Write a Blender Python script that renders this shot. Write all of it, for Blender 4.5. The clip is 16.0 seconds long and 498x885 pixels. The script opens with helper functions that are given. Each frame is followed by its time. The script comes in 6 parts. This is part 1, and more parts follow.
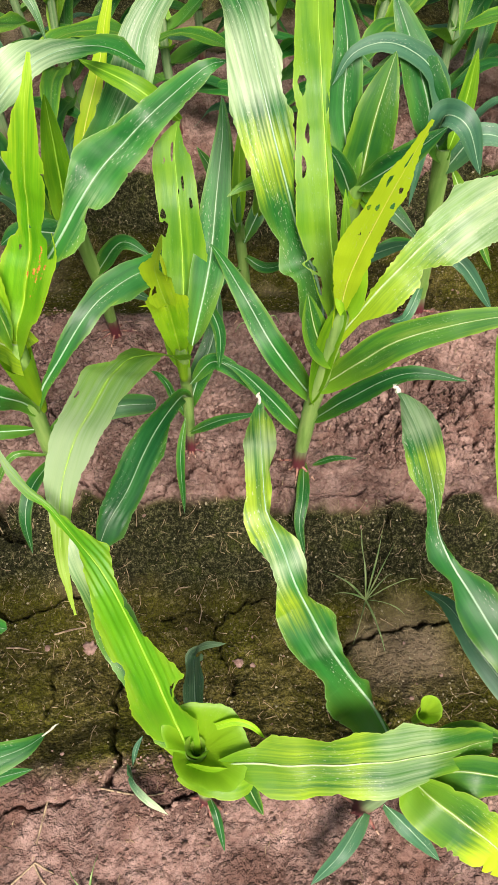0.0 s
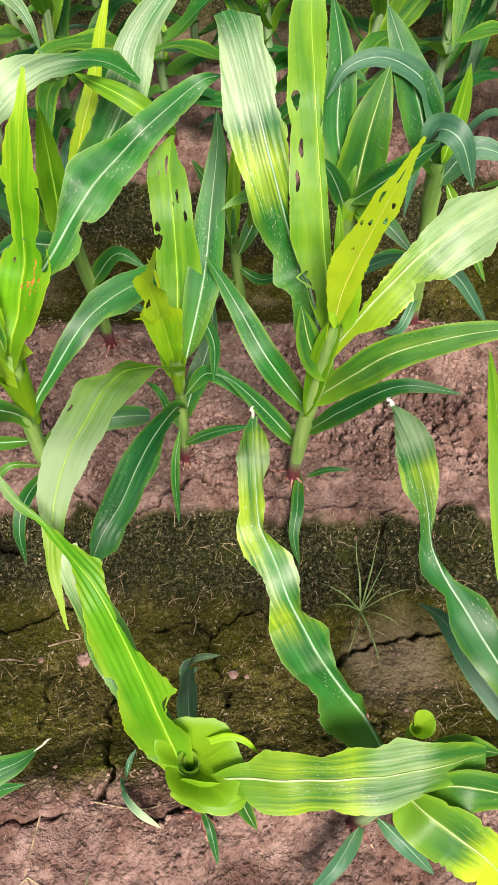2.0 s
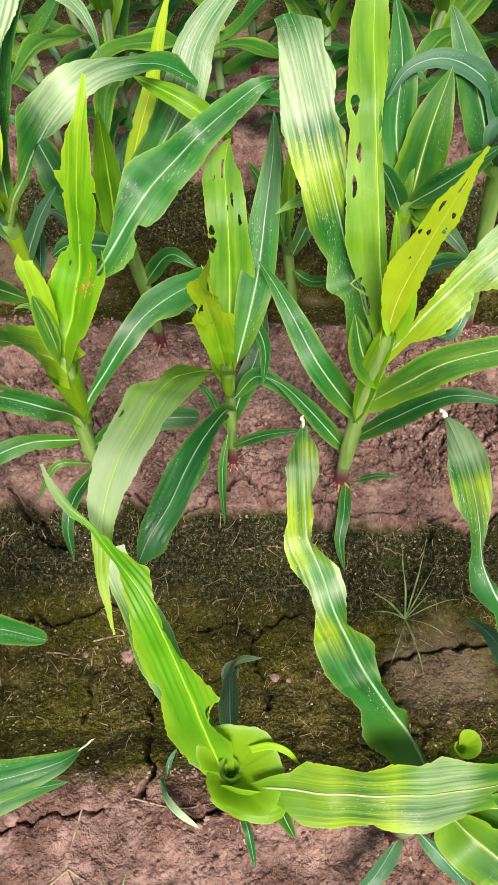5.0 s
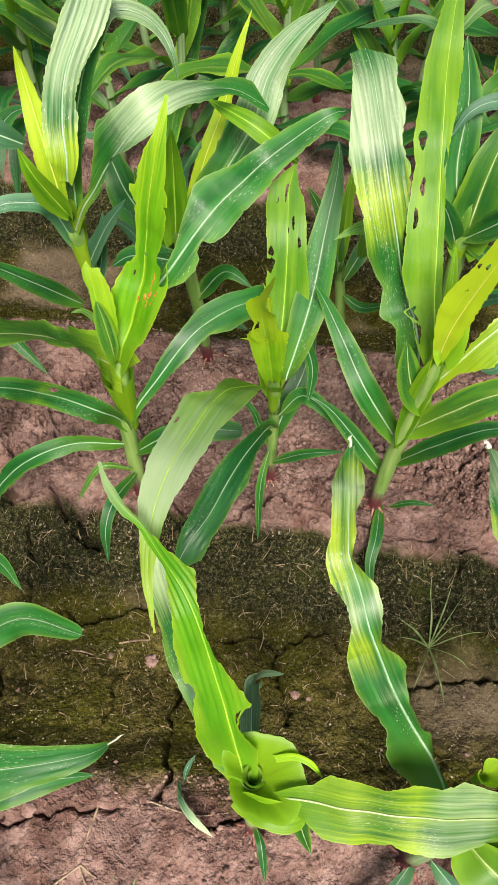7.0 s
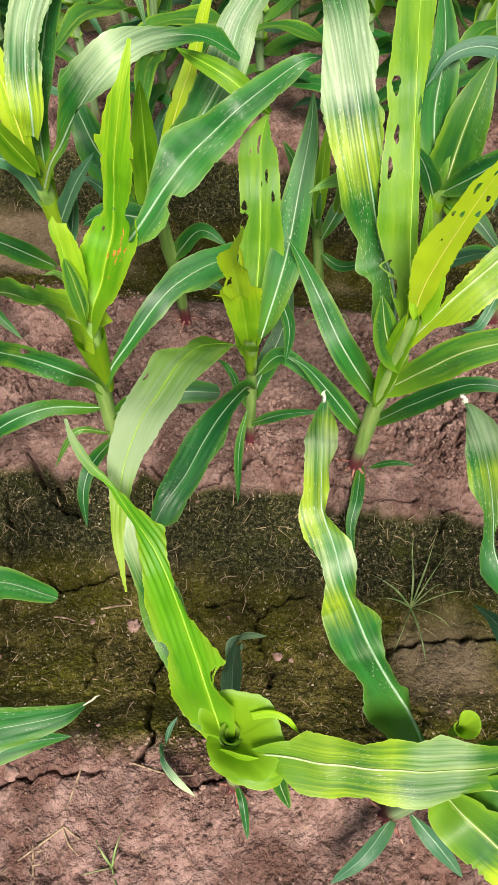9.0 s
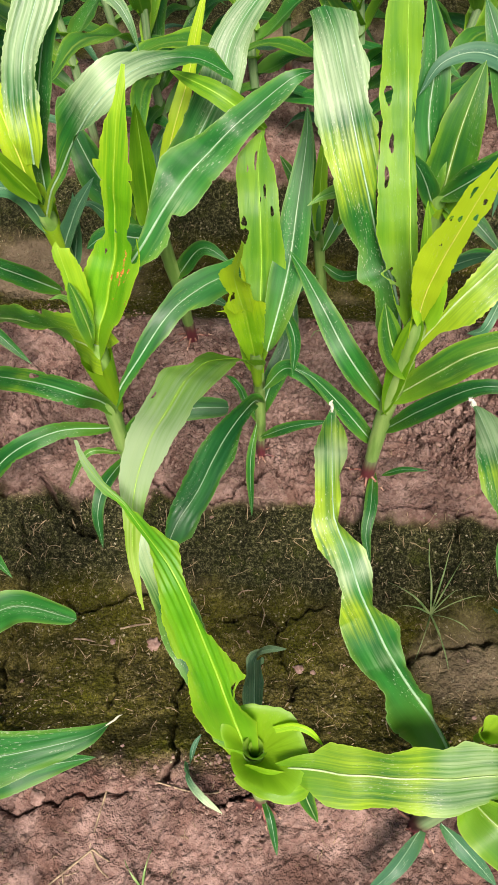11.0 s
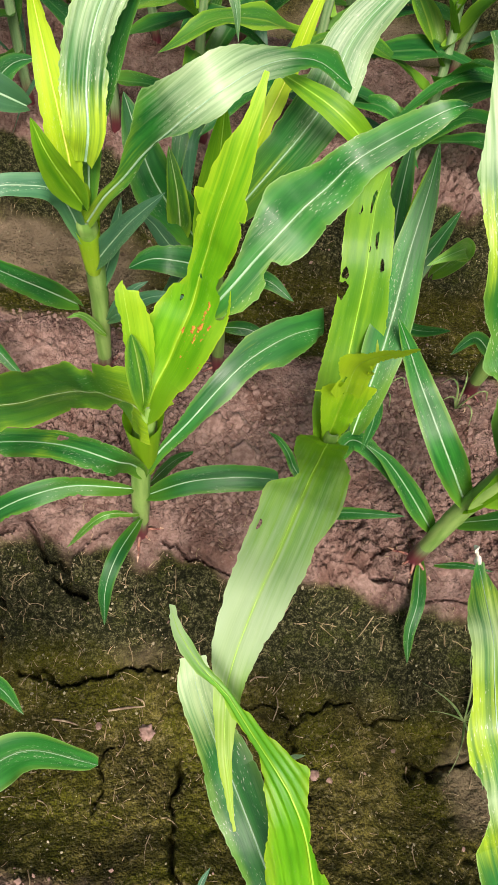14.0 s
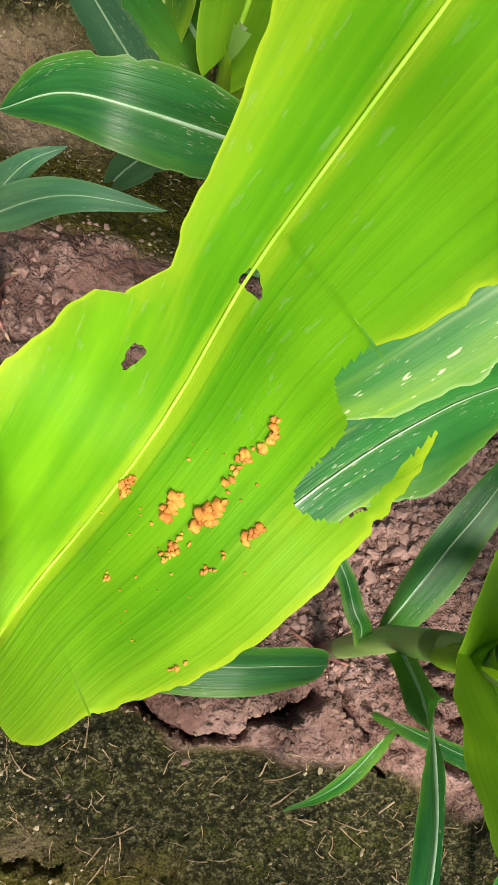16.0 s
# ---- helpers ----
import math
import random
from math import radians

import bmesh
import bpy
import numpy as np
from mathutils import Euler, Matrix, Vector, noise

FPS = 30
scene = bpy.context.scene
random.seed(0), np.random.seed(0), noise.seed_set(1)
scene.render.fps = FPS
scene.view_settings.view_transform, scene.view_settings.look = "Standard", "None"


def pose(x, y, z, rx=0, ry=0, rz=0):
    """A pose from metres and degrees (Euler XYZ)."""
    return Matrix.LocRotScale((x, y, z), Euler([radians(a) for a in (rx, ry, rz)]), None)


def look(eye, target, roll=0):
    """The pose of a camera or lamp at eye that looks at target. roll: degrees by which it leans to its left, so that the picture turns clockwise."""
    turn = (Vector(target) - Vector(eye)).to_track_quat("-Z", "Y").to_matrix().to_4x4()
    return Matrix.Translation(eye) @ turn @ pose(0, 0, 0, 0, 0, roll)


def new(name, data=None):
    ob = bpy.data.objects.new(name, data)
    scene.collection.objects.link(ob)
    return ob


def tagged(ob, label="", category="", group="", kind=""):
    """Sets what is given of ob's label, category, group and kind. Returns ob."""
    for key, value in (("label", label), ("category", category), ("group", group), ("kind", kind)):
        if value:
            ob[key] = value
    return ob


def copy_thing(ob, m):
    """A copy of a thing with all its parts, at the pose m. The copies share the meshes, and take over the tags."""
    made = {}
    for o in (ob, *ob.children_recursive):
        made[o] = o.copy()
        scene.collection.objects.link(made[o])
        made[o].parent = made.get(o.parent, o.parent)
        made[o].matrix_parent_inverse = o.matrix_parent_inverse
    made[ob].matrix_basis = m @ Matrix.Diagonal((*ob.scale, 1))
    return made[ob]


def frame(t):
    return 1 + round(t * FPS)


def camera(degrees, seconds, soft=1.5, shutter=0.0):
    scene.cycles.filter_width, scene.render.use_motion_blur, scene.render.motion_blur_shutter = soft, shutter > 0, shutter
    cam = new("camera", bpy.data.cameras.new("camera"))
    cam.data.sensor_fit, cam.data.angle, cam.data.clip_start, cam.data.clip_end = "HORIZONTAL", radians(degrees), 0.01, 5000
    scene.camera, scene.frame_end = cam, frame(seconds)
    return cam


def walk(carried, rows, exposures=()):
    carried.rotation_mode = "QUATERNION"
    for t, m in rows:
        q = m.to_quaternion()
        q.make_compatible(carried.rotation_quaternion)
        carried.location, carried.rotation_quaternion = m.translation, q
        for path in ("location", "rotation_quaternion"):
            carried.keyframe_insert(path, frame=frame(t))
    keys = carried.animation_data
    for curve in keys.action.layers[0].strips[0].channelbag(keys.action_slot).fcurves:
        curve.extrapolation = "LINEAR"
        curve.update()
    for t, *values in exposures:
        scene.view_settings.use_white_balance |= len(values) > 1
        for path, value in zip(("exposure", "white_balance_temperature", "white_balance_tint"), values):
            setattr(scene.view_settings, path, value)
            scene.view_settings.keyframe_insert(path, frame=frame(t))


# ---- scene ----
cam = camera(37.2, 16.0, soft=0.6)
METRES, EYE, TILT, LEAN, TURN = 1.3, 1.34, -62.0, 0.0, 0.0
STOPS, KELVIN, TINT = 0.27, 6700, 15
ROWS = [
    (0.0, 0.0, 0.0, 0.0, 0.0, 0.0, -0.0),
    (0.5, 0.0032, -0.0051, -0.0073, 0.99, 0.09, 0.28),
    (1.0, 0.0091, -0.005, -0.0096, 0.36, 0.04, 1.28),
    (1.5, 0.01, -0.0002, -0.0056, -0.97, -0.33, 1.56),
    (2.0, 0.003, -0.0005, 0.0064, -0.26, 0.53, -0.05),
    (2.5, -0.0014, 0.0052, 0.0139, -0.52, -0.35, -1.03),
    (3.0, -0.0022, 0.0004, 0.0163, 1.21, -0.1, -0.82),
    (3.5, -0.004, 0.0003, 0.0217, 2.31, 0.05, -1.77),
    (4.0, -0.0008, 0.0029, 0.0217, 2.5, -0.12, -1.55),
    (6.5, -0.0116, 0.0009, 0.0187, 4.67, 0.43, -4.37),
    (7.0, -0.0234, -0.0188, 0.0131, 5.0, 1.39, -6.08),
    (7.5, -0.0198, -0.0195, 0.0078, 3.87, 1.83, -4.44),
    (8.0, -0.0201, -0.02, 0.0084, 4.25, 2.15, -5.29),
    (8.5, -0.0045, -0.0089, 0.0095, 2.91, 0.17, -3.66),
    (9.0, -0.0058, -0.0048, -0.0002, 4.27, -0.66, -5.2),
    (11.5, -0.0022, -0.0081, -0.0019, 5.76, 0.52, -2.15),
    (12.0, -0.0328, -0.0077, -0.0132, 8.24, -0.76, -7.89),
    (12.5, -0.0374, -0.0033, -0.0189, 8.44, -1.42, -6.78),
    (13.0, -0.0695, 0.0209, 0.0084, 4.59, -0.29, -3.74),
    (13.5, -0.1365, 0.0843, 0.0627, -1.27, -1.29, -1.76),
    (14.0, -0.1794, 0.1554, 0.1133, -0.55, -1.56, -8.78),
    (14.5, -0.2123, 0.4113, 0.2046, -0.42, -7.22, -12.75),
    (15.0, -0.2343, 0.5839, 0.2404, -1.26, -10.6, -12.0),
    (15.5, -0.2308, 0.6527, 0.2406, -2.94, -11.86, -13.47),
    (16.0, -0.2395, 0.6749, 0.2302, -3.28, -12.93, -16.1),
]
walk(cam, [(t, pose(0, 0, EYE, TILT, LEAN, TURN) @ pose(METRES * x, METRES * y, METRES * z, 90 + pitch, roll, yaw)) for t, x, y, z, yaw, pitch, roll in ROWS],
     exposures=[(t, STOPS + more, KELVIN, TINT) for t, more in ((0.0, 0.0), (4.0, 0.0), (6.5, -0.08), (12.5, -0.08), (14.0, -0.03), (15.0, 0.08), (15.5, 0.06), (16.0, 0.22))])

# ---- world and light ----
SUN_ELEVATION, SUN_TURN = 58.0, 165.0   # degrees; turn from straight ahead, to the left
world = bpy.data.worlds.new("sky")
scene.world = world
world.use_nodes = True
wn = world.node_tree
sky = wn.nodes.new("ShaderNodeTexSky")
sky.sky_type = "NISHITA"
sky.sun_disc = False
sky.sun_elevation = radians(SUN_ELEVATION)
sky.sun_rotation = radians(SUN_TURN)
sky.air_density, sky.dust_density, sky.ozone_density = 1.0, 4.0, 0.3
wn.links.new(sky.outputs[0], wn.nodes["Background"].inputs[0])
wn.nodes["Background"].inputs[1].default_value = 0.115
sun = new("sun", bpy.data.lights.new("sun", "SUN"))
sun.data.energy, sun.data.angle, sun.data.color = 5.9, radians(24), (1.0, 0.95, 0.86)
a, e = radians(SUN_TURN), radians(SUN_ELEVATION)
sun.matrix_world = look(Vector((math.sin(a) * math.cos(e), math.cos(a) * math.cos(e), math.sin(e))) * 20, (0, 0.6, 0))


# ---- materials ----
def nodes_of(name):
    m = bpy.data.materials.new(name)
    m.use_nodes = True
    return m, m.node_tree.nodes, m.node_tree.links


def mix_colour(n, l, fac, a, b, blend="MIX"):
    k = n.new("ShaderNodeMix")
    k.data_type, k.blend_type = "RGBA", blend
    for sock, v in ((k.inputs[0], fac), (k.inputs[6], a), (k.inputs[7], b)):
        if hasattr(v, "links"):
            l.new(v, sock)
        elif isinstance(v, (int, float)):
            sock.default_value = v
        else:
            sock.default_value = (*v, 1)
    return k.outputs[2]


def maths(n, l, op, a, b=0.0):
    k = n.new("ShaderNodeMath")
    k.operation = op
    for sock, v in zip(k.inputs, (a, b)):
        if hasattr(v, "links"):
            l.new(v, sock)
        else:
            sock.default_value = v
    return k.outputs[0]


def ramp(n, l, fac, lo, hi):
    k = n.new("ShaderNodeMapRange")
    k.interpolation_type = "SMOOTHSTEP"
    l.new(fac, k.inputs[0])
    k.inputs[1].default_value, k.inputs[2].default_value = lo, hi
    return k.outputs[0]


def noise_at(n, l, vec, scale, detail=3.0, stretch=(1, 1, 1), rough=0.55):
    m = n.new("ShaderNodeMapping")
    m.inputs["Scale"].default_value = stretch
    l.new(vec, m.inputs[0])
    k = n.new("ShaderNodeTexNoise")
    k.inputs["Scale"].default_value, k.inputs["Detail"].default_value = scale, detail
    k.inputs["Roughness"].default_value = rough
    l.new(m.outputs[0], k.inputs["Vector"])
    return k.outputs["Fac"]


def leaf_material(name, deep, light, pale, through_colour, glow, rough, specks, band, base_yellow=0.5, rib_pale=0.8):
    """A maize blade: fine parallel veins, blotches, paler bands, feeding marks, and glare painted in pale; light shines
    through it.
    """
    m, n, l = nodes_of(name)
    bsdf, out = n["Principled BSDF"], n["Material Output"]
    uv = n.new("ShaderNodeUVMap").outputs[0]
    span = n.new("ShaderNodeUVMap")
    span.uv_map = "span"
    parts = n.new("ShaderNodeSeparateXYZ")
    l.new(span.outputs[0], parts.inputs[0])
    info = n.new("ShaderNodeObjectInfo").outputs["Random"]
    shift = n.new("ShaderNodeVectorMath")
    shift.operation = "ADD"
    comb = n.new("ShaderNodeCombineXYZ")
    l.new(maths(n, l, "MULTIPLY", info, 37.0), comb.inputs[2])
    l.new(uv, shift.inputs[0])
    l.new(comb.outputs[0], shift.inputs[1])
    uvr = shift.outputs[0]
    veins = noise_at(n, l, uvr, 1.0, 2.0, (75, 2.5, 1))
    veins_wide = noise_at(n, l, uvr, 1.0, 1.0, (19, 1.2, 1))
    blotch = noise_at(n, l, uvr, 1.0, 4.0, (5, 7, 1))
    bands = noise_at(n, l, uvr, 1.0, 4.0, (3.5, 5, 1), 0.65)
    col = mix_colour(n, l, ramp(n, l, blotch, 0.32, 0.70), deep, light)
    col = mix_colour(n, l, maths(n, l, "MULTIPLY", ramp(n, l, bands, 0.52, 0.72), band), col, pale)
    col = mix_colour(n, l, maths(n, l, "MULTIPLY", ramp(n, l, veins, 0.45, 0.7), 0.22), col, light)
    col = mix_colour(n, l, maths(n, l, "MULTIPLY", ramp(n, l, veins_wide, 0.42, 0.62), 0.26), col, deep)
    young = maths(n, l, "SUBTRACT", 1.0, ramp(n, l, maths(n, l, "ADD", parts.outputs[1], maths(n, l, "MULTIPLY", blotch, 0.25)), 0.12, 0.48))
    col = mix_colour(n, l, maths(n, l, "MULTIPLY", young, base_yellow), col, (0.20, 0.40, 0.016))
    rim = maths(n, l, "ABSOLUTE", maths(n, l, "SUBTRACT", parts.outputs[0], 0.5))
    fade = maths(n, l, "MULTIPLY", ramp(n, l, maths(n, l, "ADD", rim, maths(n, l, "MULTIPLY", bands, 0.5)), 0.55, 0.80), base_yellow)
    col = mix_colour(n, l, fade, col, (0.22, 0.40, 0.015))
    col = mix_colour(n, l, maths(n, l, "MULTIPLY", ramp(n, l, rim, 0.475, 0.496), 0.55), col, pale)
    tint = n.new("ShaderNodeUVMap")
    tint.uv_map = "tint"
    glare_yellow = n.new("ShaderNodeSeparateXYZ")
    l.new(tint.outputs[0], glare_yellow.inputs[0])
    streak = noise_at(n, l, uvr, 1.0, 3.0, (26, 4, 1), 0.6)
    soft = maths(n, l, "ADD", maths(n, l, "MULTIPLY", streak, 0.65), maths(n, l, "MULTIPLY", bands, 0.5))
    gilt = maths(n, l, "MULTIPLY", ramp(n, l, maths(n, l, "ADD", glare_yellow.outputs[1], soft), 0.80, 1.40), 0.85)
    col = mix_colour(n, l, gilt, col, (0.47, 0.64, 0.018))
    # first tint channel: bleaching, plus sky glare painted in as pale colour
    glare_bleach = maths(n, l, "MULTIPLY", ramp(n, l, maths(n, l, "ADD", glare_yellow.outputs[0], soft), 0.80, 1.45), 0.80)
    col = mix_colour(n, l, glare_bleach, col, (0.45, 0.58, 0.34))
    stripe = maths(n, l, "MULTIPLY", maths(n, l, "SUBTRACT", 1.0, ramp(n, l, rim, 0.018, 0.052)), maths(n, l, "SUBTRACT", 0.75, maths(n, l, "MULTIPLY", parts.outputs[1], 0.5)))
    col = mix_colour(n, l, maths(n, l, "MULTIPLY", stripe, rib_pale), col, pale)
    mark = noise_at(n, l, uvr, 1.0, 2.0, (60, 150, 1))
    where = noise_at(n, l, uvr, 1.0, 1.0, (2.5, 9, 1))
    mk = maths(n, l, "MULTIPLY", ramp(n, l, mark, 0.62, 0.68), ramp(n, l, where, 0.48, 0.62))
    mk = maths(n, l, "MULTIPLY", mk, specks)
    col = mix_colour(n, l, mk, col, (0.55, 0.58, 0.42))
    hue = n.new("ShaderNodeHueSaturation")
    l.new(col, hue.inputs["Color"])
    l.new(maths(n, l, "ADD", maths(n, l, "MULTIPLY", info, 0.4), 0.8), hue.inputs["Value"])
    l.new(maths(n, l, "ADD", maths(n, l, "MULTIPLY", info, -0.016), 0.508), hue.inputs["Hue"])
    l.new(hue.outputs[0], bsdf.inputs["Base Color"])
    bsdf.inputs["Specular IOR Level"].default_value = 0.45
    l.new(maths(n, l, "ADD", maths(n, l, "MULTIPLY", blotch, 0.22), rough - 0.04), bsdf.inputs["Roughness"])
    bump = n.new("ShaderNodeBump")
    bump.inputs["Strength"].default_value, bump.inputs["Distance"].default_value = 0.4, 0.0009
    l.new(maths(n, l, "ADD", veins, veins_wide), bump.inputs["Height"])
    l.new(bump.outputs[0], bsdf.inputs["Normal"])
    tr = n.new("ShaderNodeBsdfTranslucent")
    l.new(mix_colour(n, l, 0.45, hue.outputs[0], through_colour), tr.inputs[0])
    k = n.new("ShaderNodeMixShader")
    k.inputs[0].default_value = glow
    l.new(bsdf.outputs[0], k.inputs[1])
    l.new(tr.outputs[0], k.inputs[2])
    l.new(k.outputs[0], out.inputs[0])
    return m


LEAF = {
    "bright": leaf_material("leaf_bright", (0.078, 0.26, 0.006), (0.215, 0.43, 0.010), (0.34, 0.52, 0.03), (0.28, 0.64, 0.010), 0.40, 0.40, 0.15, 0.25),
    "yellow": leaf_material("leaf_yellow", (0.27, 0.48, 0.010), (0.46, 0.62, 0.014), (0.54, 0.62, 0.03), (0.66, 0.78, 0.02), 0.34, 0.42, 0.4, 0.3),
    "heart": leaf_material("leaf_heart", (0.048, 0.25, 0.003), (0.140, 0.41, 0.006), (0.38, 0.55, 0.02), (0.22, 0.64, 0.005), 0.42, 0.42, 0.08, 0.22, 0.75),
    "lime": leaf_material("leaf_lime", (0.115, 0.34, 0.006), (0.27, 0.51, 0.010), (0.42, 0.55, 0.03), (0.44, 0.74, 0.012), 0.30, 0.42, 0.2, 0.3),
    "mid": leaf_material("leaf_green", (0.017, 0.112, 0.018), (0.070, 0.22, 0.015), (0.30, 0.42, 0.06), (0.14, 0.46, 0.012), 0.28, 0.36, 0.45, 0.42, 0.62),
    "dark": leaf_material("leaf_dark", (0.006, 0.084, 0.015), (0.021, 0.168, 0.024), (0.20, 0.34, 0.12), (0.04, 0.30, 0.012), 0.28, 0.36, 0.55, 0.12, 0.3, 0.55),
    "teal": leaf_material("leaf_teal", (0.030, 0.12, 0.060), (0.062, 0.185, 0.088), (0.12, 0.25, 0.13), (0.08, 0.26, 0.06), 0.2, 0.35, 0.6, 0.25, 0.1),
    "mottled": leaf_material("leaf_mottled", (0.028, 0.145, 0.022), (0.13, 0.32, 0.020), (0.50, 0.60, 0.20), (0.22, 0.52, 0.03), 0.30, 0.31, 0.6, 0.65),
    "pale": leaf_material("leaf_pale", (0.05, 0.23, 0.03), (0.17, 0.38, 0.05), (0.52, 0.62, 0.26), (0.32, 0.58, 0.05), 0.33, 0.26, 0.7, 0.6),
}


def plain(name, a, b, scale, rough=0.6, stretch=(1, 1, 1), bump=0.3):
    m, n, l = nodes_of(name)
    bsdf = n["Principled BSDF"]
    pos = n.new("ShaderNodeTexCoord").outputs["Object"]
    f = noise_at(n, l, pos, scale, 4.0, stretch)
    l.new(mix_colour(n, l, ramp(n, l, f, 0.35, 0.65), a, b), bsdf.inputs["Base Color"])
    bsdf.inputs["Roughness"].default_value = rough
    k = n.new("ShaderNodeBump")
    k.inputs["Strength"].default_value, k.inputs["Distance"].default_value = bump, 0.002
    l.new(f, k.inputs["Height"])
    l.new(k.outputs[0], bsdf.inputs["Normal"])
    return m


RIB = {"bright": plain("rib_bright", (0.24, 0.50, 0.03), (0.34, 0.58, 0.06), 60, 0.45, bump=0.1),
       "yellow": plain("rib_yellow", (0.58, 0.62, 0.08), (0.62, 0.62, 0.14), 60, 0.45, bump=0.1),
       "mid": plain("rib_green", (0.32, 0.48, 0.18), (0.46, 0.57, 0.30), 60, 0.42, bump=0.1),
       "dark": plain("rib_dark", (0.22, 0.38, 0.22), (0.32, 0.46, 0.30), 60, 0.42, bump=0.1)}
RIB["lime"] = RIB["heart"] = RIB["bright"]
RIB["teal"], RIB["pale"], RIB["mottled"] = RIB["dark"], RIB["mid"], RIB["mid"]
ROOT = plain("root_red", (0.10, 0.022, 0.028), (0.34, 0.16, 0.11), 90, 0.5)
TWIG = plain("dry_twig", (0.15, 0.10, 0.065), (0.36, 0.27, 0.17), 90, 0.85)
STRAW = plain("dry_straw", (0.20, 0.14, 0.075), (0.40, 0.30, 0.18), 70, 0.8)
PEBBLE = plain("clod_red", (0.17, 0.098, 0.078), (0.29, 0.185, 0.155), 90, 0.95, bump=0.8)
GRASS = plain("weed_green", (0.12, 0.22, 0.06), (0.28, 0.36, 0.14), 50, 0.5)
FRASS = plain("frass_orange", (0.32, 0.105, 0.010), (0.50, 0.23, 0.030), 300, 0.8)
ROOT_TIP = plain("root_tip", (0.36, 0.20, 0.14), (0.50, 0.34, 0.24), 90, 0.5)
DEW = plain("dry_tip", (0.62, 0.58, 0.44), (0.75, 0.72, 0.60), 80, 0.6)


def stem_material():
    m, n, l = nodes_of("stem_green")
    bsdf = n["Principled BSDF"]
    geo = n.new("ShaderNodeUVMap").outputs[0]
    sep = n.new("ShaderNodeSeparateXYZ")
    l.new(geo, sep.inputs[0])
    streak = noise_at(n, l, geo, 1.0, 2.0, (9, 2, 1))
    col = mix_colour(n, l, ramp(n, l, streak, 0.35, 0.7), (0.15, 0.27, 0.11), (0.30, 0.40, 0.20))
    foot = maths(n, l, "ADD", sep.outputs[1], maths(n, l, "MULTIPLY", streak, 0.05))
    low = maths(n, l, "SUBTRACT", 1.0, ramp(n, l, foot, 0.06, 0.13))
    col = mix_colour(n, l, low, col, (0.11, 0.022, 0.030))
    l.new(col, bsdf.inputs["Base Color"])
    bsdf.inputs["Roughness"].default_value = 0.42
    k = n.new("ShaderNodeBump")
    k.inputs["Strength"].default_value, k.inputs["Distance"].default_value = 0.3, 0.001
    l.new(streak, k.inputs["Height"])
    l.new(k.outputs[0], bsdf.inputs["Normal"])
    return m


STEM = stem_material()
SHEATH = plain("sheath_green", (0.13, 0.26, 0.05), (0.26, 0.40, 0.11), 60, 0.38, (1, 1, 0.08), 0.15)


